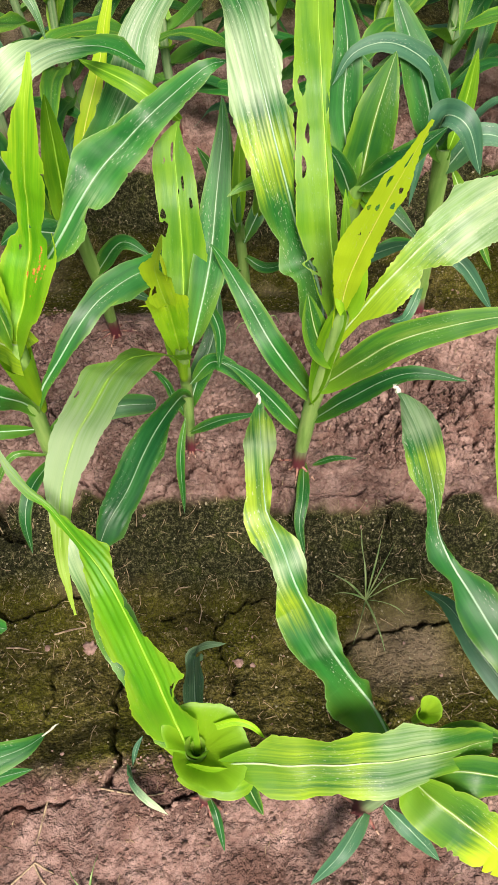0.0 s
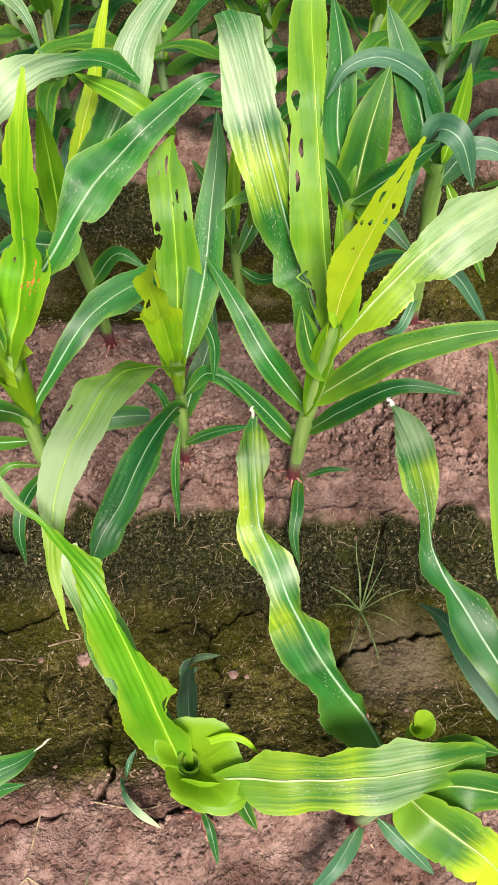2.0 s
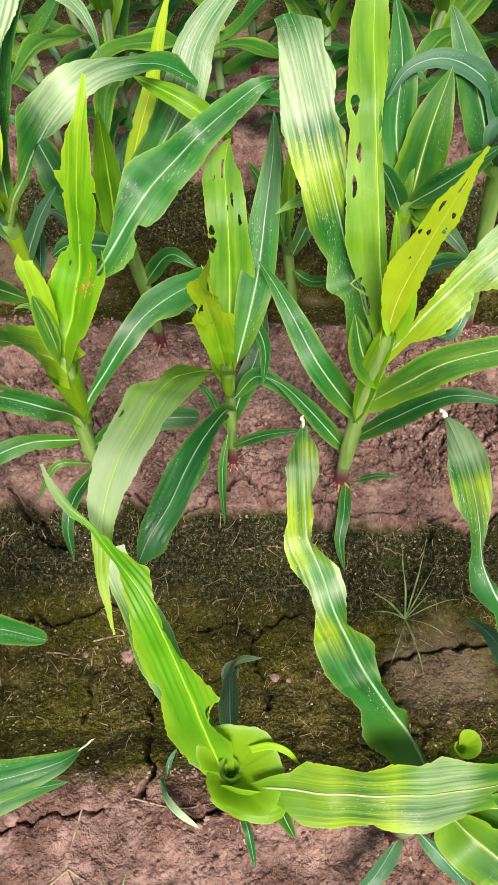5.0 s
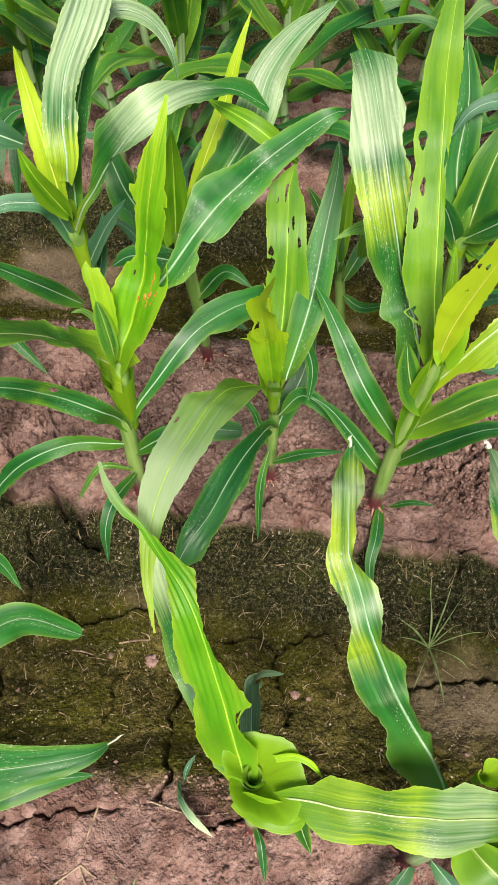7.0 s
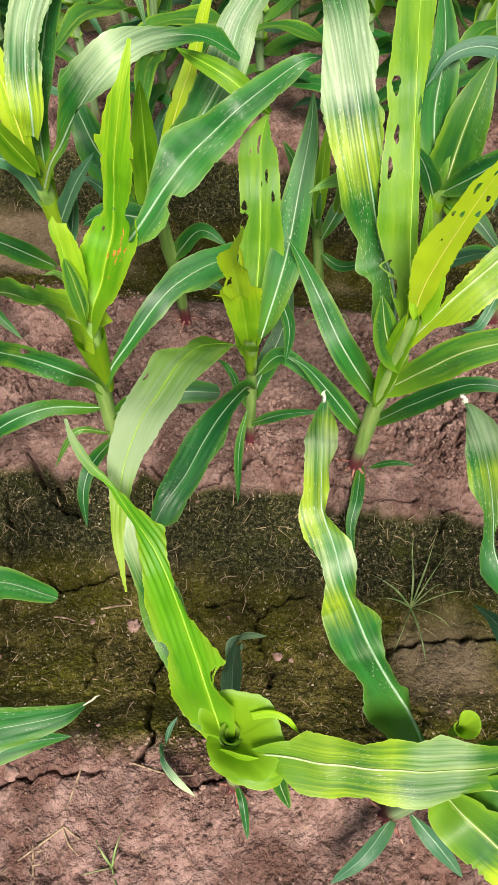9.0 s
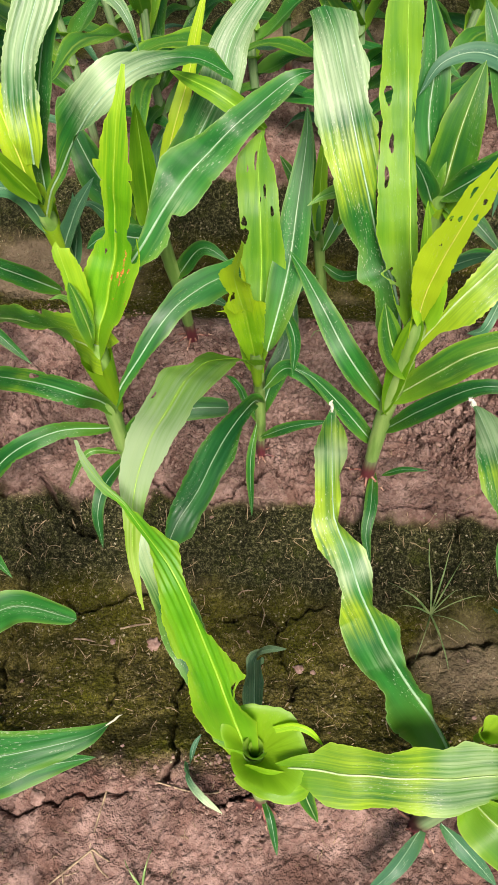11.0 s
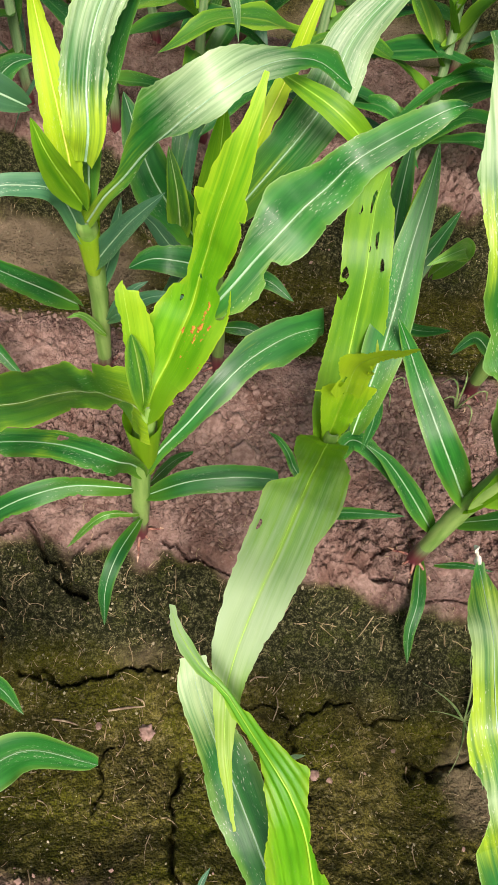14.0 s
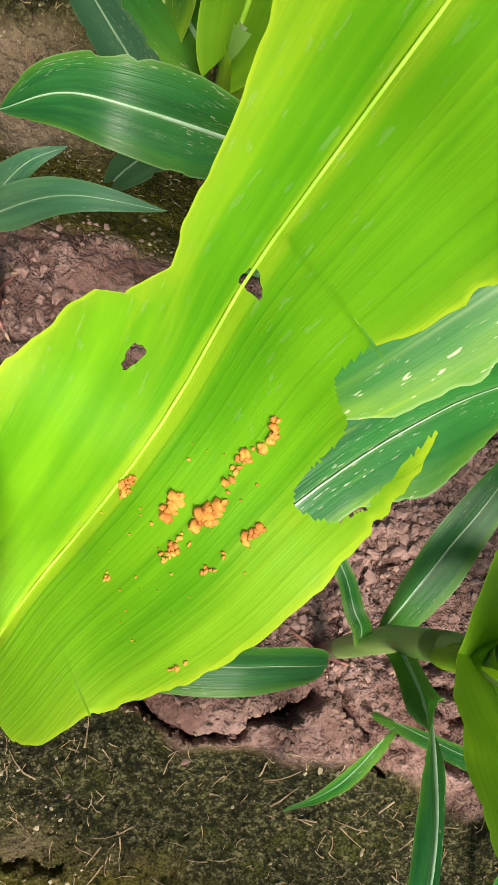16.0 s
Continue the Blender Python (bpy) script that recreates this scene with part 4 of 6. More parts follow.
leaf(plant_b, [(-0.112, 0.65, 0.208), (-0.123, 0.6, 0.15), (-0.124, 0.55, 0.015)], 0.017, 'dark')
leaf(plant_b, [(-0.116, 0.7, 0.12), (-0.13, 0.711, 0.16), (-0.142, 0.722, 0.172), (-0.152, 0.744, 0.17), (-0.17, 0.766, 0.17), (-0.188, 0.788, 0.15)], 0.017, 'dark', base=.7)
leaf(plant_b, [(-0.112, 0.706, 0.14), (-0.1, 0.742, 0.168), (-0.082, 0.785, 0.19), (-0.068, 0.82, 0.21), (-0.06, 0.855, 0.24), (-0.055, 0.89, 0.27)], 0.046, 'dark', base=.5, fold=.4)

plant_c = plant('tall young maize plant with perforated upright leaves', [(0.097, 0.655, 0.027), (0.11, 0.668, 0.219), (0.123, 0.665, 0.38), (0.132, 0.66, 0.505)], 0.012)
whorl(plant_c, (0.132, 0.66, 0.48), (0.005,0.01), 0.02, 0.07)
leaf(plant_c, [(0.13, 0.665, 0.47), (0.124, 0.718, 0.505), (0.116, 0.753, 0.548), (0.109, 0.794, 0.603), (0.103, 0.833, 0.645), (0.098, 0.863, 0.684), (0.093, 0.895, 0.726), (0.087, 0.918, 0.772), (0.085, 0.95, 0.83), (0.083, 0.985, 0.9)], 0.08, 'bright', outline=(((0.012, 0.018), (0.073, 0.028), (0.138, 0.033), (0.162, 0.046), (0.173, 0.036), (0.258, 0.048), (0.396, 0.044), (0.523, 0.035), (0.585, 0.039), (0.673, 0.033), (0.754, 0.028), (1, 0.001)), ((0, 0.003), (0.038, 0.003), (0.1, 0.004), (0.188, 0.01), (0.246, 0.01), (0.385, 0.009), (0.515, 0.007), (0.638, 0.016), (0.75, 0.02), (1, 0.001))), fold=.12, clasp=.5, wave=.05, gnaw=.0006, rib=.8, holes=((.585, -.68, .022, .14), (.473, -.6, .024, .08), (.396, -.72, .03, .07), (.538, .7, .022, .25), (.154, -.8, .02, .13), (.1, -.82, .03, .16)), tint=((0, .0, .25), (.3, .0, .15), (1, .0, .1)))
# whitish upper half is sky glare painted through the pale tint
leaf(plant_c, [(0.118, 0.675, 0.4), (0.112, 0.715, 0.44), (0.098, 0.745, 0.485), (0.085, 0.765, 0.5), (0.07, 0.782, 0.537), (0.05, 0.801, 0.606), (0.037, 0.824, 0.644), (0.022, 0.866, 0.682), (0.007, 0.91, 0.716), (-0.007, 0.949, 0.745), (-0.02, 0.985, 0.755)], 0.08, 'dark', outline=(((0.019, 0.031), (0.092, 0.038), (0.208, 0.031), (0.269, 0.048), (0.338, 0.031), (0.381, 0.038), (0.458, 0.045), (0.523, 0.044), (0.577, 0.043), (0.65, 0.048), (0.719, 0.05), (0.804, 0.04), (0.896, 0.03), (0.977, 0.021)), ((0, 0.017), (0.046, 0.005), (0.119, 0.0012), (0.227, 0.0012), (0.331, 0.0012), (0.465, 0.009), (0.585, 0.024), (0.665, 0.033), (0.723, 0.026), (0.815, 0.037), (0.877, 0.029), (0.935, 0.035), (1, 0.001))), fold=.15, clasp=.5, wave=.12, gnaw=.0004, rib=1.2, pleat=(.009, .0007, .55, .95), tint=((0, .0, .1), (.4, .0, .05), (.5, .05, .4), (.6, .25, .55), (.67, .3, .4), (.74, .65, .0), (.88, .62, .0), (1, .35, .0)))
leaf(plant_c, [(0.129, 0.655, 0.473), (0.13, 0.65, 0.56), (0.138, 0.648, 0.62), (0.15, 0.645, 0.68), (0.166, 0.643, 0.75), (0.187, 0.64, 0.832)], 0.08, 'yellow', outline=(((0, 0.011), (0.142, 0.011), (0.269, 0.019), (0.377, 0.029), (0.458, 0.031), (0.542, 0.027), (0.627, 0.02), (0.769, 0.018), (0.858, 0.009), (0.95, 0.005), (0.996, 0.002)), ((0, 0.007), (0.088, 0.007), (0.258, 0.016), (0.396, 0.018), (0.515, 0.015), (0.619, 0.013), (0.738, 0.017), (0.842, 0.009), (0.931, 0.003), (1, 0.001))), fold=.25, clasp=.4, wave=.05, gnaw=.0008, rib=.6, holes=((.76, -.5, .025, .1), (.742, .5, .012, .14), (.635, -.78, .012, .1), (.646, -.33, .014, .1), (.673, .6, .014, .16), (.515, -.4, .008, .06), (.538, 0, .008, .06), (.85, -.1, .03, .1)), tint=((0, .0, .6), (1, .0, .9)))
leaf(plant_c, [(0.132, 0.655, 0.438), (0.15, 0.652, 0.49), (0.176, 0.66, 0.54), (0.21, 0.68, 0.575), (0.24, 0.7, 0.6), (0.285, 0.73, 0.62), (0.34, 0.765, 0.63), (0.41, 0.81, 0.62)], 0.08, 'mottled', outline=(((0, 0.012), (0.119, 0.017), (0.2, 0.005), (0.358, 0.013), (0.465, 0.018), (0.585, 0.024), (0.623, 0.029), (0.646, 0.037), (0.735, 0.025), (0.792, 0.018), (1, 0.001)), ((0.019, 0.01), (0.142, 0.012), (0.265, 0.036), (0.373, 0.037), (0.419, 0.024), (0.5, 0.046), (0.604, 0.055), (0.673, 0.059), (1, 0.001))), fold=.2, clasp=.4, wave=.1, gnaw=.0014, rib=1.2, tint=((0, .0, .75), (.35, .05, .6), (.5, .3, .35), (.6, .6, .2), (1, .65, .1)))
leaf(plant_c, [(0.124, 0.665, 0.294), (0.172, 0.64, 0.401), (0.226, 0.63, 0.475), (0.337, 0.62, 0.535), (0.41, 0.6, 0.552)], 0.058, 'mid')
leaf(plant_c, [(0.121, 0.665, 0.185), (0.167, 0.64, 0.294), (0.239, 0.62, 0.397), (0.328, 0.6, 0.407)], 0.04, 'dark', ragged=.2)
leaf(plant_c, [(0.111, 0.67, 0.241), (0.041, 0.69, 0.363), (-0.003, 0.755, 0.402), (-0.037, 0.79, 0.448), (-0.06, 0.8, 0.486)], 0.05, 'dark')
leaf(plant_c, [(0.101, 0.675, 0.107), (0.04, 0.7, 0.19), (-0.011, 0.72, 0.248), (-0.048, 0.73, 0.269)], 0.038, 'dark')
leaf(plant_c, [(0.11, 0.66, 0.007), (0.104, 0.58, 0.026), (0.097, 0.53, 0.004), (0.11, 0.49, -0.051)], 0.028, 'dark')
leaf(plant_c, [(0.125, 0.64, 0.047), (0.159, 0.63, 0.092), (0.201, 0.62, 0.111)], 0.014, 'dark')
leaf(plant_c, [(0.136, 0.66, 0.479), (0.131, 0.7, 0.582), (0.125, 0.74, 0.648)], 0.024, 'bright')
leaf(plant_c, [(0.128, 0.66, 0.371), (0.099, 0.655, 0.452), (0.082, 0.67, 0.524)], 0.05, 'mid')
leaf(plant_c, [(0.136, 0.655, 0.512), (0.14, 0.66, 0.56), (0.147, 0.67, 0.604)], 0.05, 'bright', base=.9)
leaf(plant_c, [(0.108, 0.665, 0.253), (0.114, 0.655, 0.379), (0.122, 0.65, 0.466), (0.128, 0.65, 0.518)], 0.036, 'bright', base=.95, fold=1.0, tip=2.5, wave=.05)

plant_d = plant('young maize plant leaning over the ridge edge', [(-0.727, 0.63, -0.02), (-0.707, 0.63, 0.155), (-0.675, 0.63, 0.309), (-0.649, 0.63, 0.436)], 0.009)
leaf(plant_d, [(-0.693, 0.64, 0.121), (-0.655, 0.66, 0.198), (-0.628, 0.68, 0.247)], 0.022, 'dark')
leaf(plant_d, [(-0.675, 0.63, 0.309), (-0.648, 0.62, 0.476), (-0.604, 0.6, 0.6), (-0.652, 0.58, 0.637)], 0.05, 'mid')
leaf(plant_d, [(-0.675, 0.63, 0.309), (-0.774, 0.7, 0.299), (-0.789, 0.75, 0.445)], 0.05, 'mid')
leaf(plant_d, [(-0.695, 0.63, 0.217), (-0.739, 0.6, 0.272), (-0.856, 0.55, 0.171)], 0.04, 'dark')
leaf(plant_d, [(-0.649, 0.63, 0.436), (-0.626, 0.68, 0.535), (-0.619, 0.72, 0.606)], 0.05, 'bright')

plant_e = plant('young maize plant with a torn rolled heart leaf', [(-0.068, 0.054, 0.0), (-0.068, 0.074, 0.15), (-0.068, 0.091, 0.28), (-0.067, 0.095, 0.35)], 0.012)
cup(plant_e, (-0.064, 0.092), 0.0105, 0.335, [(182, 0.03, 0.398), (150, 0.048, 0.405), (115, 0.052, 0.405), (80, 0.05, 0.402), (55, 0.058, 0.402), (38, 0.066, 0.395), (20, 0.06, 0.39), (0, 0.068, 0.385), (-20, 0.066, 0.38), (-42, 0.066, 0.378), (-60, 0.052, 0.376), (-90, 0.038, 0.374), (-130, 0.034, 0.37), (-160, 0.032, 0.365), (-190, 0.026, 0.35)], 'heart', 1.7)
whorl(plant_e, (-0.066, 0.093, 0.335), (0.002, 0.004), 0.013, 0.05, 'mid', 2.2)
leaf(plant_e, [(-0.07, 0.085, 0.33), (-0.087, 0.118, 0.4), (-0.094, 0.135, 0.447), (-0.105, 0.158, 0.491), (-0.12, 0.189, 0.536), (-0.131, 0.21, 0.572), (-0.142, 0.228, 0.596), (-0.162, 0.255, 0.61), (-0.19, 0.285, 0.611), (-0.211, 0.308, 0.614), (-0.235, 0.325, 0.62), (-0.256, 0.345, 0.632), (-0.267, 0.362, 0.655)], 0.08, 'heart', outline=(((0, 0.012), (0.142, 0.037), (0.185, 0.041), (0.25, 0.043), (0.362, 0.034), (0.381, 0.029), (0.404, 0.028), (0.419, 0.037), (0.442, 0.039), (0.515, 0.037), (0.596, 0.028), (0.669, 0.02), (0.727, 0.009), (0.758, 0.013), (0.796, 0.014), (0.842, 0.007), (0.873, 0.012), (0.915, 0.012), (1, 0.001)), ((0, 0.012), (0.165, 0.027), (0.215, 0.019), (0.265, 0.009), (0.304, 0.015), (0.323, 0.023), (0.331, 0.032), (0.404, 0.018), (0.477, 0.007), (0.554, 0.002), (0.631, 0.01), (0.673, 0.026), (0.712, 0.017), (0.758, 0.014), (0.8, 0.006), (0.85, 0.008), (0.927, 0.009), (0.977, 0.005))), roll=(0, 0, 0, 10, 40, 35), fold=.1, clasp=.3, wave=.05, gnaw=.0008, rib=.8, holes=((.3, .75, .02, .1),), pleat=(.0072, .0011, .3, .8), tint=((0, .0, .1), (.75, .0, .1), (.88, .5, .2), (1, .9, .0)))
leaf(plant_e, [(-0.04, 0.118, 0.385), (-0.017, 0.121, 0.4), (0.003, 0.116, 0.4), (0.02, 0.104, 0.38)], 0.012, 'lime', base=.9, clasp=0, fold=.2, rib=.3)
leaf(plant_e, [(-0.078, 0.077, 0.33), (-0.05, 0.063, 0.35), (-0.018, 0.059, 0.35), (0.006, 0.067, 0.34)], 0.045, 'bright', tip=3,ragged=.2, base=.9, fold=.3)
leaf(plant_e, [(-0.03, 0.078, 0.36), (0, 0.077, 0.385), (0.052, 0.073, 0.4), (0.13, 0.073, 0.41), (0.19, 0.08, 0.4), (0.25, 0.093, 0.38), (0.301, 0.105, 0.36)], 0.08, 'mid', outline=(((0, 0.012), (0.146, 0.022), (0.2, 0.038), (0.273, 0.038), (0.381, 0.034), (0.469, 0.044), (0.554, 0.036), (0.627, 0.046), (0.715, 0.038), (0.831, 0.032), (0.935, 0.021), (0.996, 0.01)), ((0, 0.012), (0.119, 0.028), (0.181, 0.041), (0.292, 0.044), (0.408, 0.04), (0.485, 0.045), (0.608, 0.043), (0.692, 0.039), (0.808, 0.034), (0.927, 0.028), (1, 0.016))), fold=.1, clasp=.3, wave=.12, gnaw=.0004, rib=1.6, tint=((0, .0, .0), (.1, .0, .3), (.28, .1, .5), (.38, .3, .4), (.48, .25, .55), (.58, .5, .25), (.72, .5, .0), (.82, .2, .0), (1, .0, .0)))
leaf(plant_e, [(-0.072, 0.09, 0.2), (-0.11, 0.14, 0.29), (-0.15, 0.2, 0.335), (-0.188, 0.262, 0.345), (-0.209, 0.294, 0.345), (-0.226, 0.322, 0.345), (-0.241, 0.352, 0.35), (-0.249, 0.376, 0.362)], 0.08, 'dark', outline=(((0, .01), (.2, .022), (.5, .03), (.62, .031), (.72, .026), (.82, .024), (.92, .021), (1, .014)), ((0, .01), (.2, .022), (.5, .03), (.62, .033), (.72, .03), (.82, .026), (.92, .022), (1, .016))), fold=.3, clasp=.3, wave=.15, gnaw=.0008, rib=1.1, tint=((0, .0, .0), (.66, .0, .0), (.76, .35, .35), (.88, .6, .4), (1, .7, .4)))
leaf(plant_e, [(-0.006, 0.086, 0.36), (0.001, 0.053, 0.3), (0.019, 0.024, 0.24)], 0.026, 'mid')
leaf(plant_e, [(-0.079, 0.139, 0.12), (-0.091, 0.225, 0.06), (-0.093, 0.299, -0.02), (-0.044, 0.325, -0.09)], 0.04, 'teal', tint=((0, .3, .0), (.5, .45, .0), (1, .5, .0)))
leaf(plant_e, [(-0.064, 0.059, 0.04), (-0.05, 0.028, 0.05), (-0.038, -0.022, 0.015)], 0.016, 'dark')
leaf(plant_e, [(-0.086, 0.099, 0.36), (-0.12, 0.12, 0.39), (-0.136, 0.132, 0.4)], 0.03, 'mid', ragged=.5)

plant_f = plant('maize plant with a yellowed broken leaf', [(0.182, 0.039, 0.0), (0.193, 0.053, 0.12), (0.198, 0.065, 0.24), (0.196, 0.076, 0.32)], 0.013)
whorl(plant_f, (0.196, 0.076, 0.295), (0, 0.01), 0.02, 0.06)
cup(plant_f, (0.210, 0.129), 0.006, 0.4, [(150, 0.009, 0.425), (100, 0.017, 0.43), (60, 0.019, 0.43), (20, 0.019, 0.425), (-20, 0.017, 0.42), (-70, 0.014, 0.42), (-120, 0.013, 0.418), (-170, 0.012, 0.415), (-230, 0.009, 0.41)], 'bright', 1.4)
# pale patches paint the sky's reflection where the blade twists; yellow is its own
leaf(plant_f, [(0.196, 0.085, 0.31), (0.165, 0.135, 0.345), (0.135, 0.165, 0.385), (0.111, 0.185, 0.42), (0.088, 0.203, 0.467), (0.068, 0.228, 0.503), (0.051, 0.251, 0.533), (0.041, 0.274, 0.55), (0.031, 0.294, 0.566), (0.019, 0.316, 0.583), (0.016, 0.354, 0.587), (0.014, 0.394, 0.588), (0.012, 0.47, 0.56)], 0.08, 'dark', outline=(((0, 0.012), (0.096, 0.04), (0.158, 0.049), (0.235, 0.044), (0.285, 0.03), (0.346, 0.036), (0.431, 0.041), (0.512, 0.035), (0.569, 0.02), (0.615, 0.019), (0.677, 0.029), (0.708, 0.027), (0.75, 0.019), (0.812, 0.02), (0.862, 0.021), (0.912, 0.016), (0.958, 0.01), (1, 0.001)), ((0, 0.005), (0.085, 0.005), (0.135, 0.0012), (0.208, 0.013), (0.269, 0.011), (0.354, 0.012), (0.438, 0.025), (0.481, 0.018), (0.531, 0.009), (0.592, 0.02), (0.638, 0.021), (0.677, 0.009), (0.708, 0.002), (0.758, 0.009), (0.808, 0.008), (0.842, 0.016), (0.908, 0.019), (0.946, 0.015), (0.981, 0.006))), roll=(0, 0, 10, -15, 20, -20, 15, -15, 10), fold=.1, clasp=.3, wave=.3, gnaw=.0004, rib=1.2, dry=.02, tint=((0, .0, .0), (.3, .05, .0), (.38, .4, .0), (.45, .2, .3), (.52, .1, .5), (.6, .6, .25), (.68, .15, .5), (.76, .2, .55), (.86, .6, .4), (.94, .2, .4), (1, .3, .1)))
leaf(plant_f, [(0.206, 0.059, 0.33), (0.239, 0.028, 0.34), (0.307, -0.015, 0.3), (0.349, -0.056, 0.25)], 0.086, 'mid', ragged=.7, base=.8, tint=((0, .0, .0), (.3, .0, .1), (.5, .0, .6), (.7, .0, 1), (1, .1, 1.1)))
leaf(plant_f, [(0.207, 0.043, 0.08), (0.252, 0.001, 0.07), (0.296, -0.034, 0.02)], 0.03, 'teal')
leaf(plant_f, [(0.181, 0.032, 0.04), (0.14, -0.022, 0.06), (0.094, -0.066, 0.03)], 0.034, 'teal')
leaf(plant_f, [(0.213, 0.07, 0.32), (0.28, 0.067, 0.36), (0.388, 0.051, 0.3)], 0.06, 'mid')
leaf(plant_f, [(0.207, 0.083, 0.32), (0.257, 0.114, 0.34), (0.34, 0.112, 0.3)], 0.05, 'mid')

plant_g = plant('maize plant with long twisting leaves', [(0.499, 0.041, 0.0), (0.447, 0.071, 0.2), (0.412, 0.089, 0.33)], 0.013)
leaf(plant_g, [(0.394, 0.106, 0.35), (0.303, 0.214, 0.43), (0.268, 0.262, 0.46), (0.247, 0.292, 0.475), (0.232, 0.328, 0.488), (0.231, 0.36, 0.495), (0.229, 0.39, 0.5), (0.224, 0.43, 0.503), (0.217, 0.47, 0.5), (0.208, 0.515, 0.49), (0.203, 0.535, 0.483)], 0.08, 'dark', outline=(((0, 0.012), (0.238, 0.023), (0.346, 0.029), (0.419, 0.026), (0.485, 0.014), (0.519, 0.022), (0.546, 0.025), (0.612, 0.012), (0.681, 0.012), (0.742, 0.026), (0.838, 0.023), (0.908, 0.013), (0.973, 0.003)), ((0, 0.012), (0.419, 0.031), (0.496, 0.01), (0.554, 0.002), (0.623, 0.002), (0.692, 0.012), (0.769, 0.024), (0.842, 0.028), (0.919, 0.023), (0.962, 0.016), (1, 0.001))), roll=(0, 0, 0, -20, 25, 10, -15), fold=.1, clasp=.3, wave=.25, gnaw=.0004, rib=1.1, dry=.016, tint=((0, .0, .0), (.5, .0, .1), (.62, .05, .35), (.7, .3, .4), (.78, .2, .5), (.86, .6, .1), (1, .4, .0)))
leaf(plant_g, [(0.423, 0.103, 0.25), (0.326, 0.213, 0.3), (0.288, 0.284, 0.3), (0.262, 0.325, 0.26)], 0.045, 'teal')
leaf(plant_g, [(0.405, 0.115, 0.35), (0.324, 0.289, 0.5), (0.311, 0.426, 0.56), (0.321, 0.573, 0.56)], 0.05, 'bright')
leaf(plant_g, [(0.412, 0.089, 0.33), (0.434, 0.163, 0.45), (0.504, 0.229, 0.45)], 0.06, 'mid')
leaf(plant_g, [(0.412, 0.089, 0.33), (0.435, 0.057, 0.42), (0.554, 0.049, 0.35)], 0.06, 'mid')

plant_h = plant('maize plant whose broad leaves reach over the furrow', [(-0.648, -0.03, -0.0), (-0.591, -0.001, 0.18), (-0.539, 0.014, 0.33)], 0.013)
leaf(plant_h, [(-0.547, 0.021, 0.32), (-0.447, 0.045, 0.39), (-0.353, 0.061, 0.42), (-0.301, 0.076, 0.42), (-0.262, 0.091, 0.41), (-0.243, 0.11, 0.39)], 0.088, 'dark', base=.7, dry=.02, wave=.14, pleat=(.01, .0007, .2, .8), tint=((0, .0, .2), (.4, .1, .0), (.6, .15, .0), (.8, .0, .0), (1, .0, .2)))
leaf(plant_h, [(-0.549, 0.001, 0.3), (-0.423, 0.032, 0.34), (-0.335, 0.056, 0.35), (-0.27, 0.074, 0.33)], 0.07, 'dark')
leaf(plant_h, [(-0.55, 0.041, 0.33), (-0.493, 0.167, 0.38), (-0.446, 0.223, 0.38), (-0.404, 0.255, 0.36), (-0.334, 0.252, 0.317)], 0.054, 'dark', tip=2.2, wave=.2, tint=((0, .0, .6), (.3, .1, .5), (.5, .1, .0), (1, .0, .0)))
leaf(plant_h, [(-0.569, 0.08, 0.34), (-0.489, 0.262, 0.43), (-0.444, 0.307, 0.44), (-0.415, 0.288, 0.38)], 0.056, 'dark')
leaf(plant_h, [(-0.608, -0.022, 0.1), (-0.511, -0.079, 0.12), (-0.457, -0.1, 0.1), (-0.402, -0.128, 0.04)], 0.034, 'dark')
leaf(plant_h, [(-0.537, 0.02, 0.34), (-0.53, 0.1, 0.45), (-0.531, 0.171, 0.52)], 0.06, 'bright')
leaf(plant_h, [(-0.568, 0.011, 0.25), (-0.48, 0.09, 0.28), (-0.437, 0.123, 0.25)], 0.04, 'dark')

plant_i = plant('young maize plant with an arching glossy leaf', [(-0.505, 0.94, 0.008), (-0.493, 0.94, 0.246), (-0.488, 0.93, 0.379), (-0.489, 0.92, 0.441)], 0.012)
whorl(plant_i, (-0.489, 0.92, 0.416), (0, 0.01), 0.02, 0.07)
cup(plant_i, (-0.489, 0.925), 0.012, 0.33, [(200, 0.0159, 0.425), (140, 0.0198, 0.45), (90, 0.0188, 0.46), (40, 0.0198, 0.445), (0, 0.0188, 0.43), (-45, 0.0198, 0.41), (-90, 0.0188, 0.405), (-140, 0.0198, 0.425), (-180, 0.0202, 0.43), (-220, 0.0188, 0.44)], 'lime', 1.15, 0.01, 'funnel of young leaf bases round the heart')
leaf(plant_i, [(-0.485, 0.93, 0.44), (-0.48, 0.99, 0.56), (-0.43, 1.06, 0.711), (-0.409, 1.12, 0.709), (-0.369, 1.12, 0.704), (-0.336, 1.1, 0.692), (-0.317, 1.08, 0.669), (-0.309, 1.07, 0.628)], .05, 'dark', wave=.15, base=.5, tint=((0, .0, .1), (.5, .1, .0), (.65, .6, .0), (1, .4, .0)))
leaf(plant_i, [(-0.491, 0.91, 0.486), (-0.506, 0.94, 0.584), (-0.531, 0.99, 0.677), (-0.536, 1.0, 0.72)], 0.045, 'yellow', ragged=.2, base=.8)
